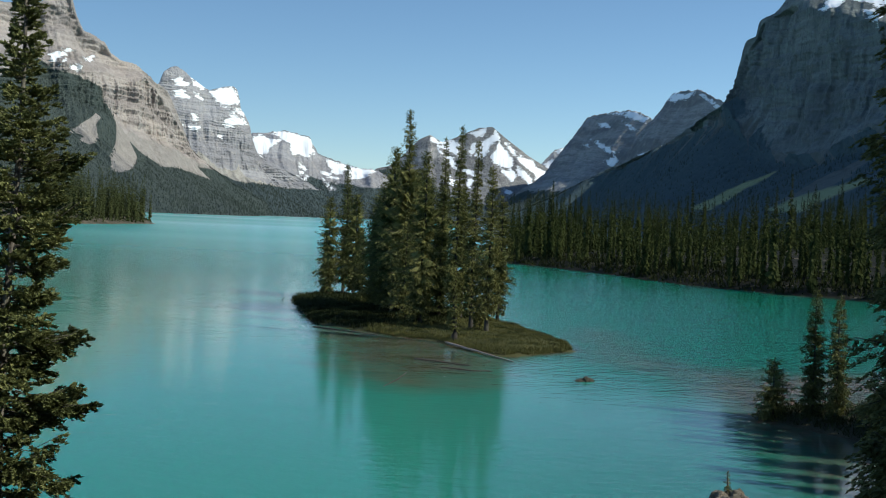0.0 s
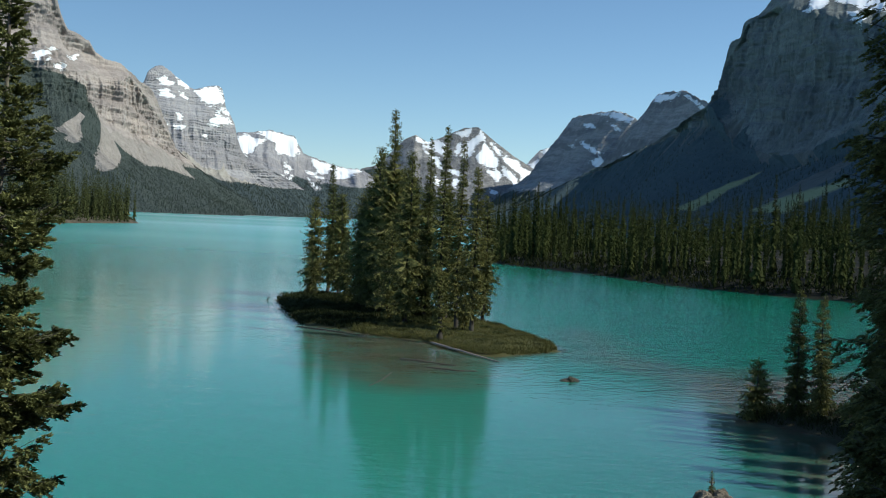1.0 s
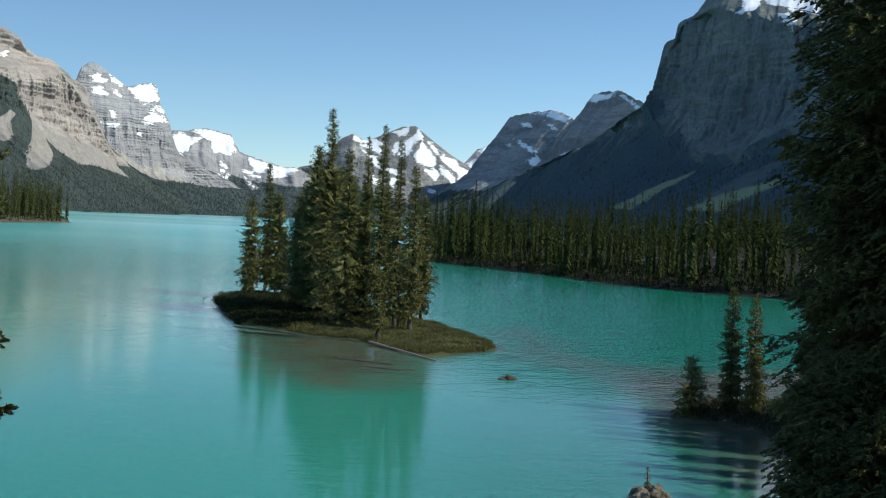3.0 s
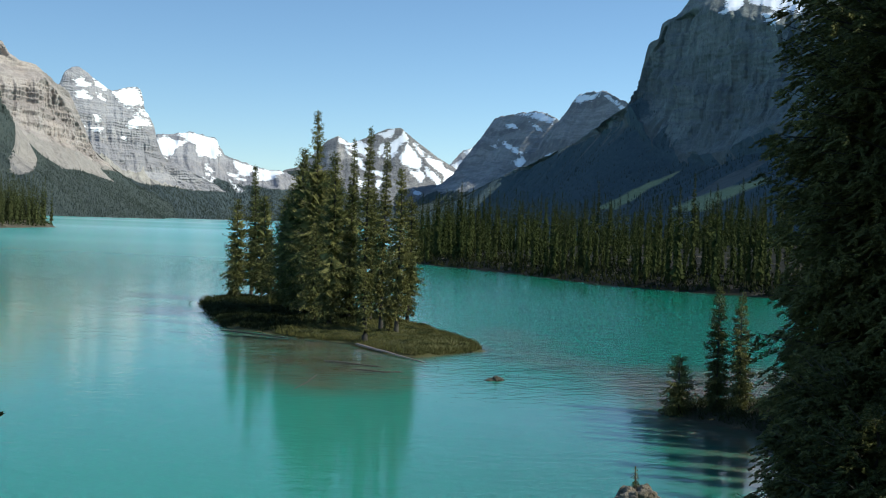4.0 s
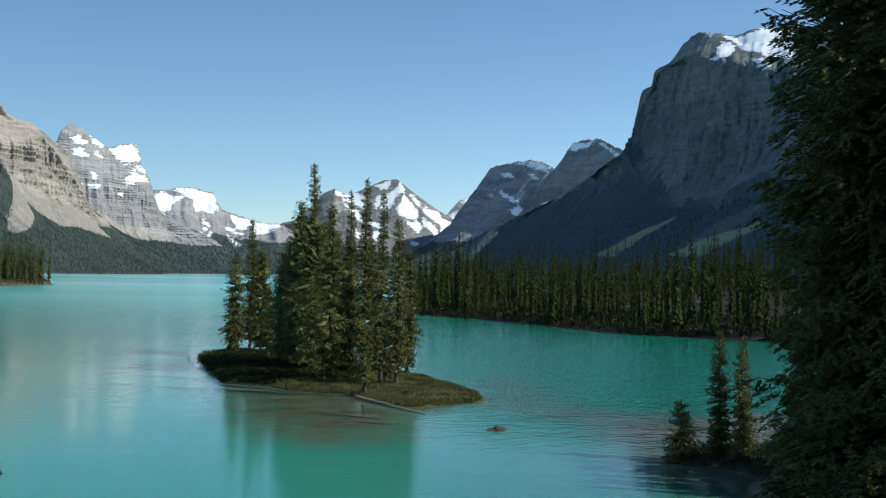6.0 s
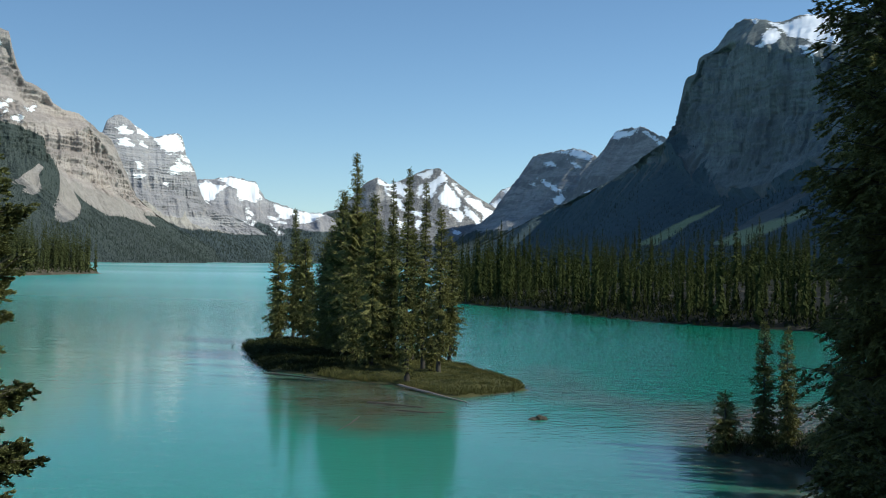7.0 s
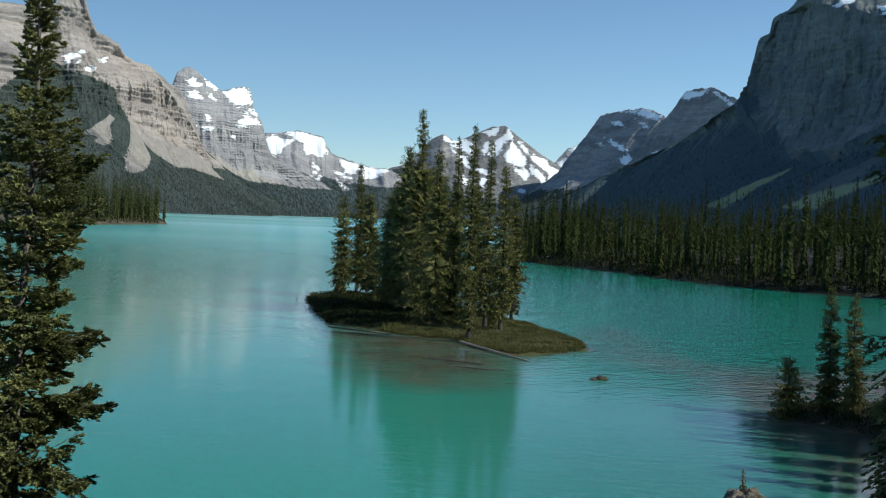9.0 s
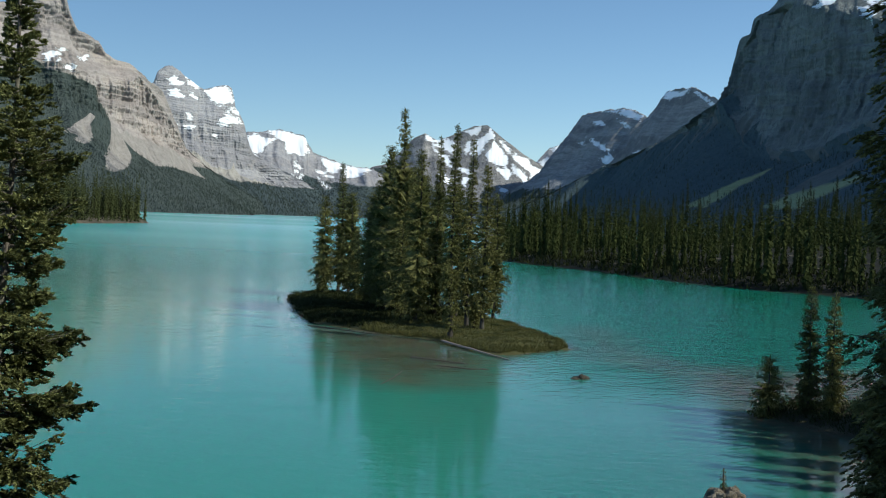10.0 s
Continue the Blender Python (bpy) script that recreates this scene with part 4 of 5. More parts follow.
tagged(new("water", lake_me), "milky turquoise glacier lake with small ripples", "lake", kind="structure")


# ================= spruces =================
def sprigs(base, way, length, width, rng):
    """Needle sprigs: each is a slim folded spike from base along way."""
    n = len(base)
    way = way / np.maximum(np.linalg.norm(way, axis=1, keepdims=True), 1e-6)
    ref = np.where(np.abs(way[:, 2:3]) < 0.8, np.array([[0, 0, 1.0]]), np.array([[1.0, 0, 0]]))
    a = np.cross(way, ref)
    a /= np.linalg.norm(a, axis=1, keepdims=True)
    b = np.cross(way, a)
    ph = rng.uniform(0, 2.1, n)
    V = np.empty((n, 4, 3))
    root = base + way * (length * rng.uniform(0.0, 0.3, n))[:, None]
    for k in range(3):
        ang = ph + k * 2.094
        w = width * rng.uniform(0.65, 1.5, n)
        V[:, k] = root + a * (np.cos(ang) * w)[:, None] + b * (np.sin(ang) * w)[:, None]
    V[:, 3] = base + way * length[:, None]
    F = np.array([[0, 1, 3], [1, 2, 3]])
    return V.reshape(-1, 3), (F[None] + (np.arange(n) * 4)[:, None, None]).reshape(-1, 3)


def tubes(a, b, ra, rb, sides=5):
    """Tapered sticks from a to b."""
    n = len(a)
    d = b - a
    d = d / np.maximum(np.linalg.norm(d, axis=1, keepdims=True), 1e-6)
    ref = np.where(np.abs(d[:, 2:3]) < 0.8, np.array([[0, 0, 1.0]]), np.array([[1.0, 0, 0]]))
    u = np.cross(d, ref)
    u /= np.linalg.norm(u, axis=1, keepdims=True)
    w = np.cross(d, u)
    ang = np.arange(sides) * 2 * np.pi / sides
    ring = u[:, None] * np.cos(ang)[None, :, None] + w[:, None] * np.sin(ang)[None, :, None]
    V = np.concatenate([a[:, None] + ring * ra[:, None, None], b[:, None] + ring * rb[:, None, None]], 1)
    k = np.arange(sides)
    F = np.stack([k, (k + 1) % sides, (k + 1) % sides + sides, k + sides], 1)
    return V.reshape(-1, 3), (F[None] + (np.arange(n) * 2 * sides)[:, None, None]).reshape(-1, 4)


def spruce_meshes(seed, height, radius, whorls, per, laterals, twigs, twig_len, twig_w, bare=0.06, power=0.62, droop=0.3, gaps=0.12,
                  lean=(0.0, 0.0), ragged=0.3, needle=None, spire=0.0, trunk_r=None, boughs=True, plate=0.26, plate_end=0.98, leaf_plate=0.0, trunk_mat=None, reach=(), skirt=0.14, lift=0.0, spread=0.45, even=0.62):
    """Trunk, limbs and crown of one spruce, its foot at the origin. Each branch carries side shoots, and these carry needle sprigs.
    reach: single boughs that stand out, as (part of the height, turn, length). skirt: the part of the height over which the crown
    fills out from below. lift: how far the shoots turn up.
    spread: how far the sprigs turn to the side. even: the shortest bough, as a part of the usual length."""
    rng = np.random.default_rng(seed)
    ks = np.linspace(0, 1, 12)
    bend = rng.normal(0, 0.008 * height, (2, 2))

    def axis(t):
        t = np.asarray(t, float)
        ox = lean[0] * t * height + bend[0, 0] * np.sin(3.1 * t) + bend[0, 1] * np.sin(6.3 * t) * 0.4
        oy = lean[1] * t * height + bend[1, 0] * np.sin(3.1 * t) + bend[1, 1] * np.sin(6.3 * t) * 0.4
        return np.stack([ox, oy, t * height], -1)

    r0 = trunk_r or 0.009 * height + 0.03
    pts = axis(ks)
    rad = r0 * (1 - ks) ** 0.8 + 0.008
    rad[0] *= 1.35
    ring = np.linspace(0, 2 * np.pi, 8, endpoint=False)
    tv = (pts[:, None] + np.stack([np.cos(ring), np.sin(ring), 0 * ring], -1)[None] * rad[:, None, None]).reshape(-1, 3)
    k = np.arange(8)
    tf = np.concatenate([np.stack([k + 8 * q, (k + 1) % 8 + 8 * q, (k + 1) % 8 + 8 * q + 8, k + 8 * q + 8], 1) for q in range(11)])
    # branches
    hs = bare + (1 - bare) * (np.arange(whorls) + rng.uniform(-0.4, 0.4, whorls)) / whorls
    t = np.repeat(hs, per) + rng.normal(0, 0.5 / whorls, whorls * per)
    t = np.clip(t, bare * 0.7, 0.99)
    t = t[rng.random(len(t)) > gaps]
    nb = len(t)
    az = rng.uniform(0, 2 * np.pi, nb)
    for k, (part, turn, _) in enumerate(reach):
        t[k], az[k] = part, turn
    rel = np.clip((1 - t) / (1 - bare), 0, 1)
    lower = np.clip(0.6 * (t - bare) / skirt + 0.4, 0.4, 1)
    lob = 1 + ragged * np.sin(az * 2 + t * 23 + seed) * np.sin(t * 39 + seed * 1.7) + ragged * 0.6 * np.sin(t * 71 + az + seed)
    shape = rel ** power * (1 - spire * smooth(t, 0.62, 0.76))
    L = radius * (shape * lower * lob * rng.uniform(even, 1.1, nb) + 0.03)
    for k, (_, _, far) in enumerate(reach):
        L[k] = far
    base = axis(t)
    tilt = 0.5 - (droop + 0.6) * np.clip(rel * 1.5, 0, 1) + rng.normal(0, 0.10, nb)
    out = np.stack([np.cos(az), np.sin(az), np.zeros(nb)], -1)
    side = np.stack([-np.sin(az), np.cos(az), np.zeros(nb)], -1)
    tip_up = rng.uniform(0.1, 0.4, nb)
    up = np.array([[0, 0, 1.0]])

    def along(i, q):
        """Place on branch i at part q: it sags, then lifts at the tip."""
        z = np.sin(tilt[i]) * q + tip_up[i] * q ** 3
        return base[i] + out[i] * (L[i] * q * np.cos(tilt[i]))[:, None] + up * (L[i] * z)[:, None]

    idx = np.arange(nb)
    p0, p1, p2 = along(idx, np.zeros(nb)), along(idx, np.full(nb, 0.5)), along(idx, np.ones(nb))
    lr = 0.008 * L + 0.005
    lv, lf = tubes(np.concatenate([p0, p1]), np.concatenate([p1, p2]), np.concatenate([lr, lr * 0.6]), np.concatenate([lr * 0.6, lr * 0.2]), 3)
    # side shoots
    cnt = np.maximum((laterals * (0.4 + 0.6 * L / radius)).astype(int), 1 if laterals < 3 else 2)
    i = np.repeat(idx, cnt)
    m = len(i)
    q = rng.beta(1.6, 0.9, m) * 0.9 + 0.1
    sgn = rng.choice([-1, 1], m)
    long = ((1.12 - q) * 0.5 * L[i] + twig_len * 0.8) * rng.uniform(0.6, 1.15, m)
    yaw = rng.uniform(0.35, 1.15, m)
    ldir = out[i] * np.cos(yaw)[:, None] + side[i] * (sgn * np.sin(yaw))[:, None]
    ldir = ldir + up * (np.sin(tilt[i]) * 0.6 + rng.normal(-0.12, 0.16, m) + 0.6 * lift)[:, None]
    lroot = along(i, q)
    # sprigs on the shoots
    c2 = np.maximum((twigs * np.clip(long / (0.35 * radius + twig_len), 0.35, 1.3)).astype(int), min(twigs, 2))
    j = np.repeat(np.arange(m), c2)
    w = rng.random(len(j)) ** 0.8
    root = lroot[j] + ldir[j] * (long[j] * w)[:, None] - up * (0.18 * long[j] * w ** 2)[:, None]
    cross = np.stack([-ldir[j][:, 1], ldir[j][:, 0], np.zeros(len(j))], -1)
    way = ldir[j] * rng.uniform(0.5, 1.2, len(j))[:, None] + cross * rng.normal(0, spread, len(j))[:, None] + up * (rng.normal(-0.08, 0.25, len(j)) + lift)[:, None]
    rr = rel[i][j]
    ln = twig_len * rng.uniform(0.5, 1.4, len(j)) * (0.4 + 0.6 * rr ** 0.6)
    wd = twig_w * rng.uniform(0.6, 1.4, len(j)) * (0.5 + 0.5 * rr ** 0.6)
    # the leader
    k = 16
    lead = axis(np.linspace(0.92, 1.0, k))
    lead_way = np.tile([[0, 0, 1.0]], (k, 1)) + rng.normal(0, 0.35, (k, 3))
    cv, cf = sprigs(np.concatenate([root, lead]), np.concatenate([way, lead_way]), np.concatenate([ln, np.full(k, twig_len * 1.1)]),
                    np.concatenate([wd, np.full(k, twig_w * 0.9)]), rng)
    # farther trees: each bough has a dense folded body of needles under its tips
    if plate:
        w0 = plate * L
        near_, mid_, end_ = along(idx, np.full(nb, 0.04)), along(idx, np.full(nb, 0.5 * plate_end)), along(idx, np.full(nb, plate_end))
        sag = up * (0.22 * L)[:, None]
        pv = np.stack([near_ + up * (0.06 * L)[:, None], mid_ + side * w0[:, None] - sag, end_, mid_ - side * w0[:, None] - sag], 1).reshape(-1, 3)
        pf = (np.array([[0, 1, 2], [0, 2, 3]])[None] + (np.arange(nb) * 4)[:, None, None]).reshape(-1, 3)
        cf = np.concatenate([cf, pf + len(cv)])
        cv = np.concatenate([cv, pv])
    # nearer trees: the side shoots themselves carry narrow folded bodies
    if leaf_plate:
        w0 = leaf_plate * long
        tip = lroot + ldir * (long * 0.92)[:, None] - up * (0.15 * long)[:, None]
        mid_ = lroot + ldir * (long * 0.5)[:, None] - up * (0.10 * long)[:, None]
        cr = np.stack([-ldir[:, 1], ldir[:, 0], np.zeros(m)], -1)
        pv = np.stack([lroot, mid_ + cr * w0[:, None], tip, mid_ - cr * w0[:, None]], 1).reshape(-1, 3)
        pf = (np.array([[0, 1, 2], [0, 2, 3]])[None] + (np.arange(m) * 4)[:, None, None]).reshape(-1, 3)
        cf = np.concatenate([cf, pf + len(cv)])
        cv = np.concatenate([cv, pv])
    return (mesh_of("trunk", tv, tf, trunk_mat or M_BARK, True), mesh_of("crown", cv, cf, needle or M_NEEDLE), mesh_of("boughs", lv, lf, trunk_mat or M_BARK) if boughs else None)


def spruce(meshes, x, y, z, label, turn=0.0, size=1.0, group="", name="spruce_tree", slim=1.0):
    root = new(name)
    root.empty_display_size = 0.5
    root.matrix_world = Matrix.LocRotScale((x, y, z - 0.08), Euler((0, 0, turn)), (size * slim, size * slim, size))
    for part_name, me in zip(("trunk", "crown", "branchwork"), meshes):
        if me:
            ob = child(part_name, me, root)
            if part_name != "trunk":
                tagged(ob, kind="stuff")
    return tagged(root, label, "tree", group)


def height_at(fn, x, y):
    return float(fn(np.array([[x]], float), np.array([[y]], float))[0, 0])


# the island's trees: x, y, height, crown radius, bare part of the trunk, spire
ISLAND_TREES = [
    (-13.4, 139.5, 11.7, 1.55, 0.07, 0.15), (-11.9, 143.5, 16.0, 1.30, 0.10, 0.35), (-10.4, 140.2, 12.2, 1.65, 0.09, 0.0), (-8.6, 129.0, 7.5, 1.1, 0.08, 0.0), (-6.8, 123.4, 11.9, 1.65, 0.08, 0.0),
    (-4.9, 118.3, 16.6, 2.3, 0.08, 0.3), (-3.6, 114.1, 19.9, 2.75, 0.08, 0.70), (-1.7, 105.2, 15.6, 1.75, 0.06, 0.25), (0.0, 123.0, 18.0, 0.95, 0.08, 0.35), (0.0, 114.5, 12.8, 1.45, 0.08, 0.1),
    (-1.6, 118.0, 13.5, 1.7, 0.08, 0.0), (1.35, 95.3, 17.4, 0.74, 0.07, 0.2), (2.9, 104.1, 16.7, 0.85, 0.09, 0.4), (4.1, 100.4, 14.1, 1.08, 0.10, 0.1), (5.6, 113.0, 12.3, 1.2, 0.09, 0.0), (3.5, 102.4, 7.2, 0.65, 0.08, 0.0),
    (-5.9, 120.5, 13.0, 1.8, 0.08, 0.0), (-2.6, 121.5, 14.5, 1.9, 0.08, 0.0), (2.0, 112.0, 12.8, 1.0, 0.08, 0.0), (-3.2, 109.5, 9.0, 1.4, 0.06, 0.0),
]
for k, (x, y, h, r, bare, spire) in enumerate(ISLAND_TREES):
    ms = spruce_meshes(200 + k, h, r * (1.3 if r > 1.4 else 1.1), int(h * 3.8), 9, 9, 12, 0.19, 0.044, bare, 0.46, 0.45, 0.05, ragged=0.32, skirt=0.26, spire=spire, plate=0.17, plate_end=0.72, trunk_mat=M_BARK_DARK)
    spruce(ms, x, y, height_at(island_height, x, y), "tall dark green spruce standing in the island grove", group="island grove")

# the tree beside the viewpoint
zl = height_at(hill_height, -9.7, 26.3)
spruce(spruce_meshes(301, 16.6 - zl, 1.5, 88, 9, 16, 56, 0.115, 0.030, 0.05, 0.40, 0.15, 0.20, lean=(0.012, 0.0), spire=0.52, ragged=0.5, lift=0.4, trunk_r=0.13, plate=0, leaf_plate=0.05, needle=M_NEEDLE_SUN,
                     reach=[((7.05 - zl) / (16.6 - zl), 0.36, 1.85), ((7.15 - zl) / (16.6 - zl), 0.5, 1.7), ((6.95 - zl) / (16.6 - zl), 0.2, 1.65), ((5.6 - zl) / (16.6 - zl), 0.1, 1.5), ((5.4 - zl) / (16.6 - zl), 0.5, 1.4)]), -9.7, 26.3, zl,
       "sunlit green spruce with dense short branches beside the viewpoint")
# the dark trees on the other side
zr = height_at(hill_height, 10.75, 21.46)
BOUGHS = [((z + 0.3 - zr) / (22.0 - zr), turn, far - 0.45 - 0.25 * max(0.0, z - 8.5)) for z, turn, far in (
    (8.9, 3.38, 4.3), (8.6, 3.28, 4.2), (8.3, 3.46, 4.2), (8.1, 3.36, 4.1), (9.4, 3.30, 4.0), (9.8, 3.42, 3.9), (9.6, 3.15, 3.8), (10.1, 3.32, 3.7), (11.0, 3.36, 3.9), (11.1, 3.25, 3.8), (7.0, 3.3, 3.7), (6.6, 3.42, 3.8),
    (6.3, 3.2, 3.8), (5.8, 3.4, 4.0), (5.4, 3.3, 4.1), (5.0, 3.45, 4.2), (8.8, 3.6, 4.0), (8.4, 3.05, 4.0), (9.9, 3.6, 3.8), (7.3, 3.1, 3.7), (6.9, 3.6, 3.8), (7.7, 3.3, 3.9), (7.5, 3.48, 3.9))]
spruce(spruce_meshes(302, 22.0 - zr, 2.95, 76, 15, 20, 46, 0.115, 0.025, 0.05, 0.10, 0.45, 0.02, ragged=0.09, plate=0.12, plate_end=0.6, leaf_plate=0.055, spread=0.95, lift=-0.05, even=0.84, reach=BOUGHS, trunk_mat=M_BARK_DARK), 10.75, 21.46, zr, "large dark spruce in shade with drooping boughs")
zr = height_at(hill_height, 13.4, 25.6)
spruce(spruce_meshes(305, 24.0 - zr, 3.3, 78, 14, 12, 16, 0.2, 0.05, 0.05, 0.2, 0.4, 0.02, ragged=0.12, plate=0.16, plate_end=0.7, leaf_plate=0.16, even=0.75, trunk_mat=M_BARK_DARK), 13.4, 25.6, zr, "tall dark spruce in shade behind a larger one")
zr = height_at(hill_height, 6.2, 13.66)
spruce(spruce_meshes(303, 8.6 - zr, 1.5, 28, 10, 18, 44, 0.10, 0.026, 0.06, 0.6, 0.4, 0.04, ragged=0.3, plate=0.1, plate_end=0.6, leaf_plate=0.035, spread=0.9), 6.2, 13.66, zr, "young dark spruce beneath a taller one")
zr = height_at(hill_height, 5.1, 10.86)
spruce(spruce_meshes(304, 8.4 - zr, 1.2, 22, 9, 16, 44, 0.075, 0.018, 0.08, 0.7, 0.3, 0.06, plate=0.1, plate_end=0.6, leaf_plate=0.035, spread=0.8), 5.1, 10.86, zr, "young yellow-green spruce on the bank below the viewpoint")
# the three small trees on the point
for k, (x, y, h, r, w) in enumerate([(20.1, 62.6, 6.9, 0.8, 26), (21.2, 62.0, 6.5, 0.72, 24), (18.2, 63.2, 3.3, 1.25, 16), (24.5, 57.0, 3.0, 0.9, 12)]):
    z = height_at(hill_height, x, y)
    spruce(spruce_meshes(320 + k, h, r, int(w * 1.3), 10, 9, 12, 0.13, 0.03, 0.05, 0.62, 0.4, 0.05, plate=0.12, plate_end=0.7, leaf_plate=0.06, trunk_mat=M_BARK_DARK), x, y, z, "slender small spruce on the low point", group="point saplings")

# the woods on the far shores
rng = np.random.default_rng(77)
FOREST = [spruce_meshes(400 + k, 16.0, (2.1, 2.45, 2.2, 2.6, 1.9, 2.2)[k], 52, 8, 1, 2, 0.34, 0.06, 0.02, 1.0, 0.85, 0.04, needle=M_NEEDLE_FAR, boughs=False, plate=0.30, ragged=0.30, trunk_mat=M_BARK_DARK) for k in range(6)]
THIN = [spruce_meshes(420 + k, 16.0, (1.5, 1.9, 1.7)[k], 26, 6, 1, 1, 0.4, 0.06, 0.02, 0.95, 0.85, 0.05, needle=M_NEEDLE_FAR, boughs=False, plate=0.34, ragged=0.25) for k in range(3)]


def spots(count, poly, height_fn, near, far, bias):
    """Random places between near and far metres inside a shore, thinning inland."""
    P = np.array(poly, float)
    got = []
    while len(got) < count:
        x, y = rng.uniform(P[:, 0].min(), P[:, 0].max(), 4000), rng.uniform(P[:, 1].min(), P[:, 1].max(), 4000)
        d = inside(x, y, poly)
        ok = (d > near) & (d < far) & (rng.random(4000) < bias ** np.clip((d - near) / (far - near), 0, 1))
        got += list(zip(x[ok], y[ok]))
    xy = np.array(got[:count])
    return xy[:, 0], xy[:, 1], height_fn(xy[:, 0], xy[:, 1])


def joined_woods(name, label, xs, ys, zs, sizes, material=None):
    """Many far trees as one mesh."""
    V, F, n = [], [], 0
    for x, y, z, h in zip(xs, ys, zs, sizes):
        me = THIN[rng.integers(3)][1]
        co = np.empty(len(me.vertices) * 3, np.float32)
        me.vertices.foreach_get("co", co)
        fi = np.empty(len(me.loops), np.int32)
        me.loops.foreach_get("vertex_index", fi)
        a = rng.uniform(0, 6.28)
        co = co.reshape(-1, 3) * h
        co = np.stack([co[:, 0] * np.cos(a) - co[:, 1] * np.sin(a), co[:, 0] * np.sin(a) + co[:, 1] * np.cos(a), co[:, 2]], -1)
        V.append(co + np.array([x, y, z]))
        F.append(fi.reshape(-1, 3) + n)
        n += len(co)
    return tagged(new(name, mesh_of(name, np.concatenate(V), np.concatenate(F), material or M_NEEDLE_FAR)), label, "woods", kind="stuff")


VISIBLE_BANK = RIGHT_SHORE[:9] + [(120, 190), (150, 300), (130, 420), (45, 410), (17, 345), (14.5, 306)]
for x, y, z in zip(*spots(285, VISIBLE_BANK, bank_height, 0.5, 26, 0.5)):
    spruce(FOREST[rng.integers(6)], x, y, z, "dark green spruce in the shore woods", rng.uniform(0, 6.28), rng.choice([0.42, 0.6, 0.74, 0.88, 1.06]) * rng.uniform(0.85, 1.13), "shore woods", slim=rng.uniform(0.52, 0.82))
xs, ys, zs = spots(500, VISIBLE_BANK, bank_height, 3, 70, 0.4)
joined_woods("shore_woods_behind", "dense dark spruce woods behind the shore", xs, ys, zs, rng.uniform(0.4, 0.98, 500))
SPIT_EDGE = [(-188, 560), (-182, 620), (-176, 690), (-175, 712), (-178, 724), (-200, 745), (-262, 800), (-300, 700), (-230, 540)]
xs, ys, zs = spots(80, [(14.5, 303), (24, 290), (52, 300), (75, 400), (24, 425), (15, 345)], bank_height, 0.3, 60, 0.6)
joined_woods("shore_woods_end", "dense dark spruce woods at the shore's bend", xs, ys, zs, rng.uniform(0.7, 1.15, 80))
xs, ys, zs = (np.concatenate(q) for q in zip(spots(190, SPIT_EDGE, spit_height, 0.6, 50, 0.35), spots(70, [(-188, 600), (-176, 690), (-176, 712), (-180, 722), (-205, 735), (-215, 640)], spit_height, 0.3, 50, 0.3)))
joined_woods("spit_woods", "sunlit olive spruce woods on the spit", xs, ys, zs, 0.75 + 1.0 * rng.beta(2.2, 1.4, 260), M_NEEDLE_SPIT)

# unseen tall spruces: by the point for the shadows on the water, nearer to shade the dark trees
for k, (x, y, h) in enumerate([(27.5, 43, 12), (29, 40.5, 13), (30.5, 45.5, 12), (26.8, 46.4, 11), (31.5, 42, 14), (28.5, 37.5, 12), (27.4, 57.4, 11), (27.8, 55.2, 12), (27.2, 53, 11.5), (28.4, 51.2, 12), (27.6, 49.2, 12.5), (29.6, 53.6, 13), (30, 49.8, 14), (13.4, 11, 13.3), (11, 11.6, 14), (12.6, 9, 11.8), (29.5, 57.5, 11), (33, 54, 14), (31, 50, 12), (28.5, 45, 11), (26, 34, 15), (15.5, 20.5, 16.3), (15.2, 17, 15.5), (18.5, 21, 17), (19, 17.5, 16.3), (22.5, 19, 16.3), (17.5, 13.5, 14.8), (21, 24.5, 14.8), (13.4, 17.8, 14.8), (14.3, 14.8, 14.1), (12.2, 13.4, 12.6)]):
    spruce(FOREST[k % 6], x, y, height_at(hill_height, x, y), "dark spruce on the bank, out of view, added for its shade", k * 1.3, h / 16.0, "bank trees", slim=1.25)


# ================= far trees on the slopes =================
def slope_woods(name, label, count, lo, hi):
    """Small conifers scattered over a mountain's wooded slope, as one mesh."""
    X, Y, Z, W = SLOPES[name]
    cell = np.abs((X[1:, :-1] - X[:-1, :-1]) * (Y[:-1, 1:] - Y[:-1, :-1]) - (Y[1:, :-1] - Y[:-1, :-1]) * (X[:-1, 1:] - X[:-1, :-1]))
    p = (cell * (W[:-1, :-1] > 0.45)).ravel()
    pick = rng.choice(len(p), count, p=p / p.sum())
    i, j = pick // (X.shape[1] - 1), pick % (X.shape[1] - 1)
    a, b = rng.random(count), rng.random(count)
    lerp = lambda Q: (Q[i, j] * (1 - a) + Q[i + 1, j] * a) * (1 - b) + (Q[i, j + 1] * (1 - a) + Q[i + 1, j + 1] * a) * b
    foot = np.stack([lerp(X), lerp(Y), lerp(Z) - 1.0], -1)
    h = rng.uniform(lo, hi, count)
    up = np.tile([[0, 0, 1.0]], (count, 1)) + rng.normal(0, 0.03, (count, 3))
    v1, f1 = sprigs(foot, up, h, h * 0.15, rng)
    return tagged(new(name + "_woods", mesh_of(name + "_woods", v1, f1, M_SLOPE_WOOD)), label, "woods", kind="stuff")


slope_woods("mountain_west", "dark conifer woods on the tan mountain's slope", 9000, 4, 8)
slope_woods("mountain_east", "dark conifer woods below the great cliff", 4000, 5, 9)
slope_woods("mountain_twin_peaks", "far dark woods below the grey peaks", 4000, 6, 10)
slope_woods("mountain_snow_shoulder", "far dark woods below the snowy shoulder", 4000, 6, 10)

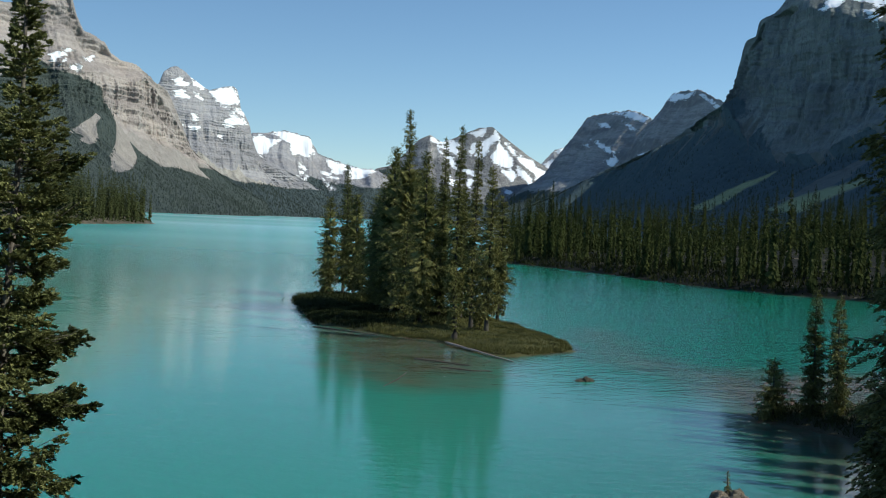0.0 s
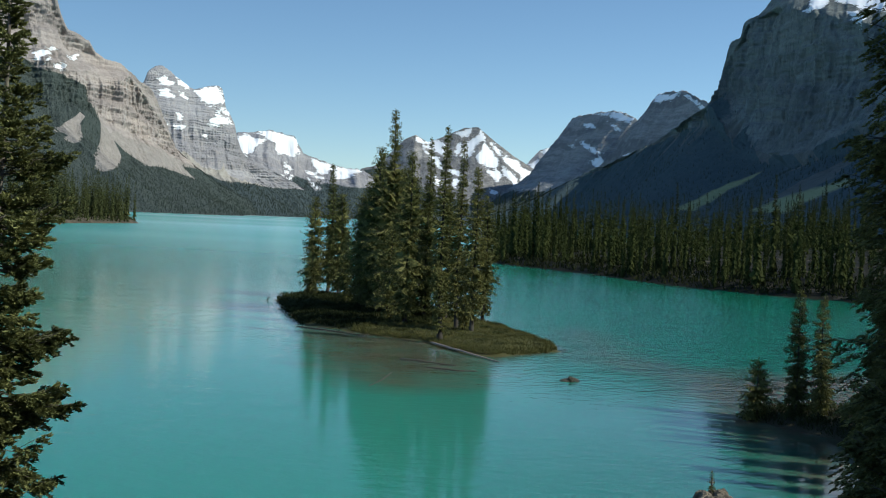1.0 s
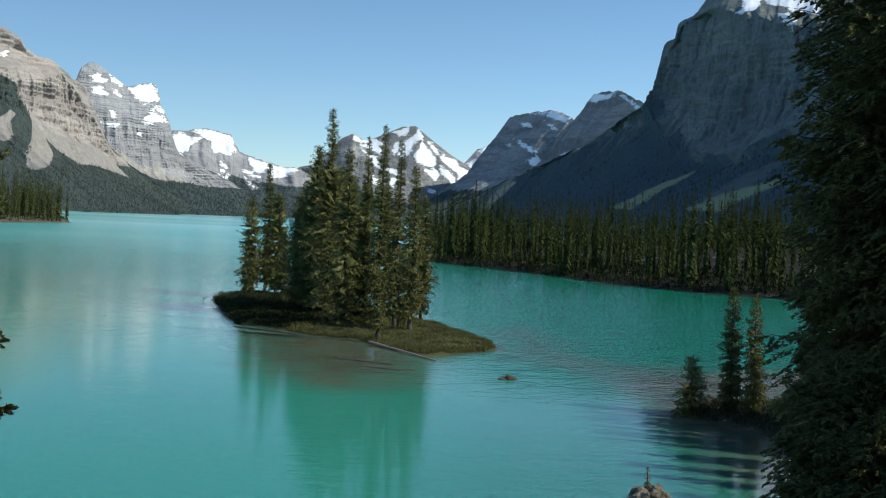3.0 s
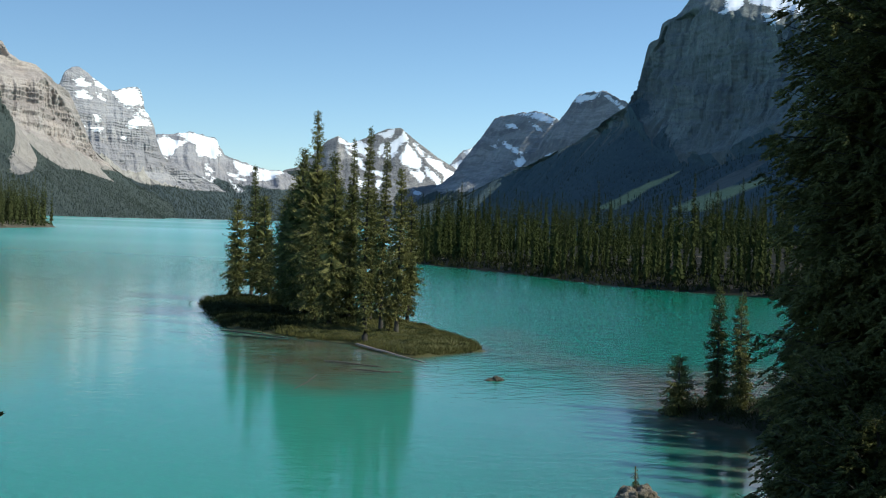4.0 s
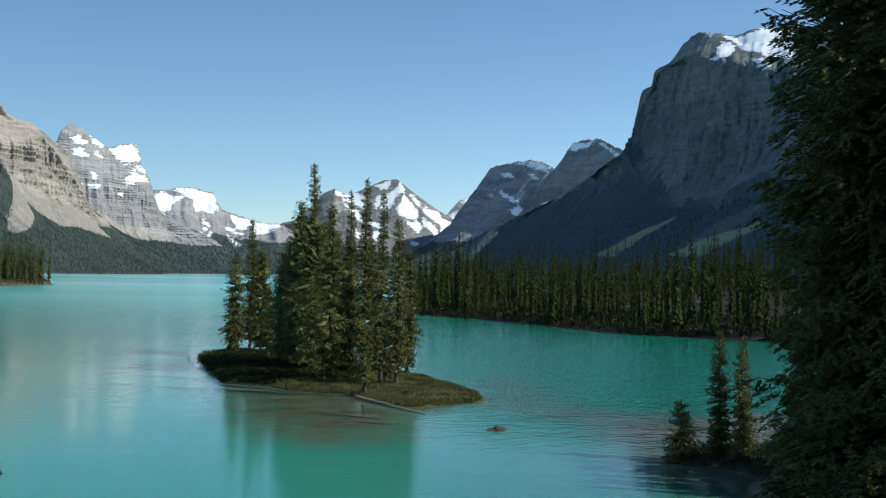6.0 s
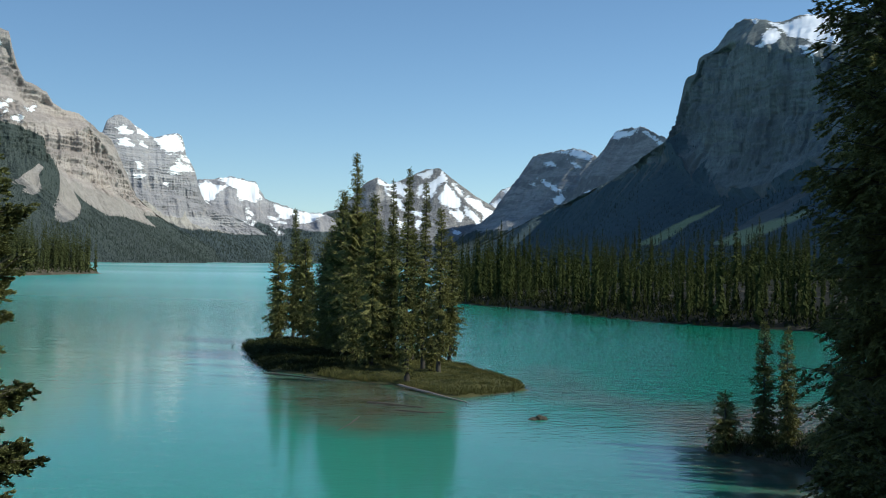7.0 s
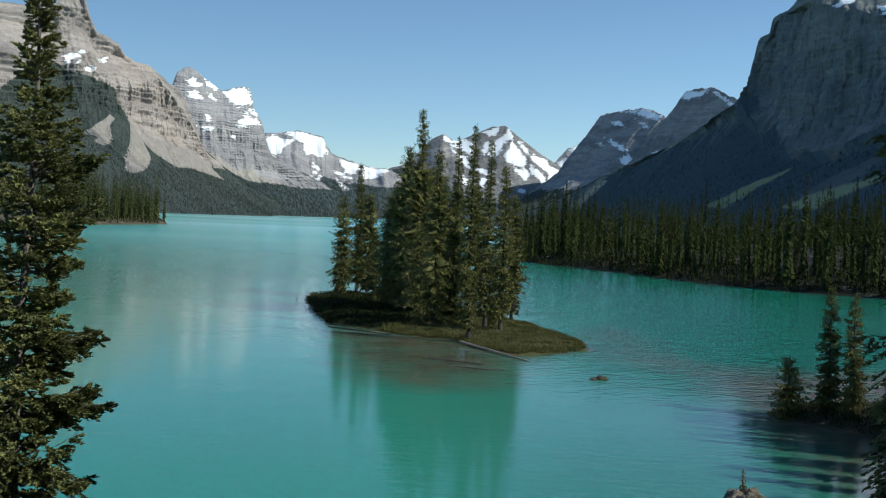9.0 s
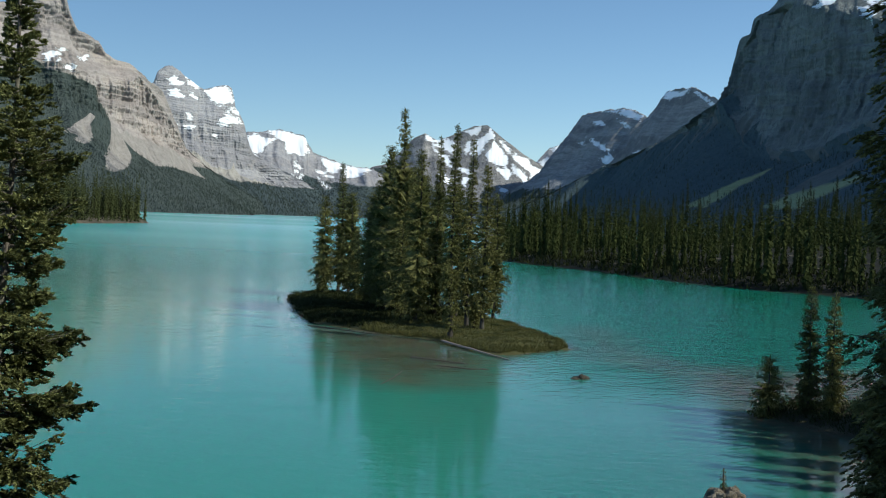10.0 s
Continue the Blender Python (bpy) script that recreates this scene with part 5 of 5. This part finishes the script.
# ================= shrubs, grass, stones, drift wood =================
def tufts(name, label, poly, height_fn, count, near, far, lo, hi, width, material, category, bias=1.0):
    """Grass or low growth between near and far metres inside a shore, as one mesh."""
    x, y, z = spots(count, poly, height_fn, near, far, bias)
    way = np.stack([rng.normal(0, 0.45, count), rng.normal(0, 0.45, count), np.ones(count)], -1)
    v1, f1 = sprigs(np.stack([x, y, z - 0.03], -1), way, rng.uniform(lo, hi, count), np.full(count, width), rng)
    return tagged(new(name, mesh_of(name, v1, f1, material)), label, category, kind="stuff")


ISLAND_MEADOW = [(-6.6, 102.4), (-3.8, 99), (0, 96.8), (2.2, 90.6), (5.1, 87.6), (8.1, 90.2), (10.7, 93.2), (10.9, 97.5), (8.9, 106), (7.3, 114), (3, 112), (0, 106), (-3.5, 104)]
tufts("island_heath", "dark low heath under the island trees", [(-17.2, 137), (-14.4, 122), (-11.5, 108), (-7.5, 103.5), (-5.6, 102.2), (-3, 104), (0, 106), (3, 112), (5, 118), (3, 124), (-4, 136), (-11, 146), (-15, 147)], island_height, 17000, 0.05, 12, 0.15, 0.55, 0.06, M_UNDER, "undergrowth", 0.8)
tufts("edge_grass", "taller olive grass along the island's waterline", ISLAND_MEADOW, island_height, 6000, 0.0, 0.9, 0.15, 0.48, 0.03, M_GRASS, "grass", 0.5)
tufts("meadow_grass", "sunlit olive meadow grass on the island", ISLAND_MEADOW, island_height, 20000, 0.05, 9, 0.06, 0.26, 0.024, M_GRASS, "grass", 0.6)
tufts("bank_undergrowth", "dark undergrowth along the wooded shore", VISIBLE_BANK, bank_height, 18000, 0.2, 26, 0.3, 1.5, 0.17, M_UNDER, "undergrowth", 0.25)
tufts("spit_undergrowth", "dark undergrowth on the spit", SPIT_EDGE, spit_height, 3000, 1.2, 40, 0.7, 2.8, 0.5, M_SHRUB, "undergrowth", 0.3)
POINT = [(18.2, 62.3), (17.7, 64), (18.6, 65.6), (22, 67.2), (30, 67.5), (30, 48), (23.8, 48), (23.2, 52.5), (21.7, 56.5), (19.7, 60)]
tufts("point_grass", "dry grass and low growth on the point", POINT, hill_height, 6000, 0.1, 6, 0.12, 0.5, 0.03, M_SHRUB, "grass", 0.6)


def shrub_mesh(seed, radius, height, count=420, leaf=0.2, width=0.045):
    r2 = np.random.default_rng(seed)
    az, el = r2.uniform(0, 6.28, count), r2.random(count)
    rad = radius * np.sqrt(r2.random(count)) * (1 + 0.3 * np.sin(az * 3 + seed))
    z = height * el * np.sqrt(np.clip(1 - (rad / (radius * 1.3)) ** 2, 0.05, 1))
    way = np.stack([np.cos(az) * 0.7, np.sin(az) * 0.7, np.full(count, 0.7)], -1) + r2.normal(0, 0.4, (count, 3))
    v1, f1 = sprigs(np.stack([rad * np.cos(az), rad * np.sin(az), z], -1), way, leaf * r2.uniform(0.6, 1.5, count), np.full(count, width), r2)
    return mesh_of("shrub", v1, f1, M_SHRUB)


SHRUBS = [shrub_mesh(900 + k, 1.0 + 0.15 * k, 0.9 + 0.1 * k) for k in range(4)]
for x, y, q in [(-15.8, 139, 1.1), (-15.2, 134, 1.1), (-13.6, 130, 1.2), (-13.2, 125, 1.25), (-12.2, 120.5, 1.2), (-11.9, 117, 1.1), (-10.8, 123, 1.2), (-9.6, 115.5, 1.1), (-9.8, 112, 1.0), (-8.2, 109.5, 0.9), (-7.2, 106, 0.8), (-15.6, 136.5, 1.0), (-15.2, 132, 1.0), (-14.8, 127, 1.1), (-13.6, 122.5, 1.0), (-13, 118, 0.9), (-11.6, 114, 0.9), (-10.6, 110, 0.8), (-9, 106.5, 0.7), (-12.4, 128, 1.2), (-10.5, 120, 1.1), (-8.5, 113, 0.9),
                (-6, 107, 0.7), (-3, 102.5, 0.6), (-1, 99, 0.5), (6.5, 100.5, 0.6), (8.6, 104, 0.6), (9.4, 96.5, 0.5), (5.6, 106, 0.7), (6.8, 111, 0.7), (3.6, 97.5, 0.5), (-8, 118.5, 1.1), (-5.5, 112, 0.8), (7.4, 98.2, 0.45), (8.4, 100.8, 0.5), (6.9, 103.2, 0.6), (9.2, 101.6, 0.5), (10.2, 96.0, 0.4), (4.8, 93.2, 0.4), (6.0, 91.4, 0.38), (2.0, 98.2, 0.45), (-2.0, 100.4, 0.55), (-4.4, 103.4, 0.6), (0.6, 97.4, 0.4), (7.6, 92.6, 0.36), (9.2, 94.0, 0.4), (3.4, 92.0, 0.34), (5.2, 96.4, 0.42), (-3.6, 100.8, 0.5), (-6.4, 103.6, 0.5)]:
    ob = new("shrub", SHRUBS[rng.integers(4)])
    ob.matrix_world = Matrix.LocRotScale((x, y, height_at(island_height, x, y) - 0.05), Euler((0, 0, x * 3)), (q * 0.9, q * 0.9, q * 0.5))
    tagged(ob, "low dark willow shrub on the island's shore", "shrub", "island shrubs")
for x, y, q in [(19.2, 63.6, 0.55), (20.0, 62.2, 0.5), (20.7, 60.6, 0.5), (21.4, 63.2, 0.6), (22.2, 58.6, 0.6), (23.2, 61.4, 0.8), (23.6, 56.2, 0.7), (24.8, 59.0, 0.9), (24.8, 53.5, 0.8), (25.5, 64.0, 0.9), (26.4, 57, 1.0)]:
    ob = new("shrub", SHRUBS[rng.integers(4)])
    ob.matrix_world = Matrix.LocRotScale((x, y, height_at(hill_height, x, y) - 0.05), Euler((0, 0, x * 3)), (q, q, q))
    tagged(ob, "low willow shrub between small spruces on the point", "shrub", "point shrubs")


def stone(name, label, x, y, z, sx, sy, sz, seed, material):
    bm = bmesh.new()
    bmesh.ops.create_icosphere(bm, subdivisions=4, radius=1.0)
    for vert in bm.verts:
        p = vert.co.copy()
        vert.co = p * (1 + 0.30 * noise.noise(p * 1.3 + Vector((seed, 0, 0))) + 0.14 * noise.noise(p * 3.7 + Vector((0, seed, 0))) + 0.05 * noise.noise(p * 9.0))
        vert.co = Vector((vert.co.x * sx, vert.co.y * sy, vert.co.z * sz))
    me = bpy.data.meshes.new(name)
    bm.to_mesh(me)
    bm.free()
    me.materials.append(material)
    ob = new(name, me)
    ob.location = (x, y, z)
    return tagged(ob, label, "stone")


M_WET = soil("wet_stone", (0.05, 0.045, 0.035), (0.09, 0.08, 0.06), (0.025, 0.025, 0.018), 2.0)
stone("boulder", "low wet boulder rising from the shallow water", 9.75, 75.8, -0.04, 0.52, 0.42, 0.26, 3.1, M_WET)
stone("boulder", "small wet stone beside a larger boulder", 9.2, 75.5, -0.05, 0.34, 0.3, 0.17, 7.7, M_WET)
stone("boulder", "small pointed wet stone beside a larger boulder", 9.62, 75.55, 0.08, 0.2, 0.2, 0.24, 5.2, M_WET)
stone("shore_rock", "pale weathered rock in the water below the viewpoint", 9.9, 38.8, 0.05, 0.95, 0.85, 1.4, 12.3, M_STONE)
for x, y, z, q, k in [(9.1, 38.3, 0.82, 0.24, 1.0), (9.35, 38.2, 0.95, 0.2, 2.2), (9.62, 38.15, 1.02, 0.19, 3.7), (9.9, 38.25, 0.96, 0.22, 4.1), (10.15, 38.4, 0.72, 0.24, 5.6), (8.95, 38.5, 0.62, 0.26, 6.3), (9.75, 38.55, 1.08, 0.18, 7.9), (9.25, 38.6, 1.0, 0.2, 8.8)]:
    stone("rubble_stone", "pale broken stone lying on the shore rock", x + 0.3, y, z + 0.3, q, q * 0.9, q * 0.75, k, M_STONE)
spruce(spruce_meshes(340, 0.75, 0.12, 12, 6, 4, 4, 0.06, 0.012, 0.1, 0.7, 0.0, 0.1), 9.8, 38.75, 1.4, "tiny spruce seedling on the pale shore rock")


def log(name, label, pts, r, material):
    """A tapering, slightly crooked log along points."""
    P = np.array(pts, float)
    t = np.linspace(0, len(P) - 1, 24)
    C = np.stack([np.interp(t, np.arange(len(P)), P[:, k]) for k in range(3)], -1)
    C[:, 2] += 0.4 * r * fbm(t * 2.1, t * 0.7, 3, len(name))
    R = r * np.linspace(1, 0.45, 24) * (1 + 0.15 * fbm(t * 3, t, 3, 8))
    R[0] *= 0.3
    R[-1] *= 0.2
    d = np.gradient(C, axis=0)
    d /= np.linalg.norm(d, axis=1, keepdims=True)
    a = np.cross(d, [[0, 0, 1.0]])
    a /= np.linalg.norm(a, axis=1, keepdims=True)
    b = np.cross(a, d)
    ring = np.linspace(0, 2 * np.pi, 8, endpoint=False)
    V = C[:, None] + (a[:, None] * np.cos(ring)[None, :, None] + b[:, None] * np.sin(ring)[None, :, None]) * R[:, None, None]
    k = np.arange(8)
    F = np.concatenate([np.stack([k + 8 * q, (k + 1) % 8 + 8 * q, (k + 1) % 8 + 8 * q + 8, k + 8 * q + 8], 1) for q in range(23)])
    return tagged(new(name, mesh_of(name, V.reshape(-1, 3), F, material, True)), label, "log")


log("driftwood_log", "long pale driftwood log lying along the island's shore", [(0.6, 94.0, 0.22), (2.3, 90.6, 0.16), (3.9, 87.2, 0.11), (5.6, 84.0, 0.04)], 0.105, M_WOOD)
log("sunken_log", "dark waterlogged trunk in the shallows", [(-1.7, 83.8, -0.02), (0.6, 82.2, 0.0), (2.6, 80.8, -0.01)], 0.15, M_WET_WOOD)
log("sunken_log", "dark waterlogged trunk in the shallows", [(0.2, 79.6, -0.03), (2.4, 78.2, 0.0), (3.9, 78.6, -0.02)], 0.14, M_WET_WOOD)
log("sunken_log", "thin dark waterlogged trunk in the shallows", [(-1.9, 76.4, -0.03), (-2.4, 72.5, -0.005), (-3.2, 69.0, -0.03)], 0.08, M_WET_WOOD)
log("sunken_log", "dark waterlogged trunk along the island's edge", [(-11.3, 104.5, 0.0), (-7.6, 101.3, 0.02), (-4.4, 98.4, 0.0)], 0.12, M_WET_WOOD)
log("driftwood_stick", "short dark stick standing out of the water", [(-18.0, 134.3, -0.1), (-17.9, 134.3, 0.2), (-17.7, 134.3, 0.35)], 0.07, M_WET_WOOD)

# unseen spruces behind and beside the viewpoint, added to keep sky light off the dark trees
for k in range(34):
    a = radians(62 + k * 7.4 + rng.uniform(-2, 2))
    d = rng.uniform(9, 26)
    x, y = d * math.sin(a), d * math.cos(a)
    spruce(THIN[k % 3], x, y, height_at(hill_height, x, y), "unseen tall spruce around the viewpoint, added to block sky light", k * 1.1, rng.uniform(1.0, 1.4), "viewpoint woods")
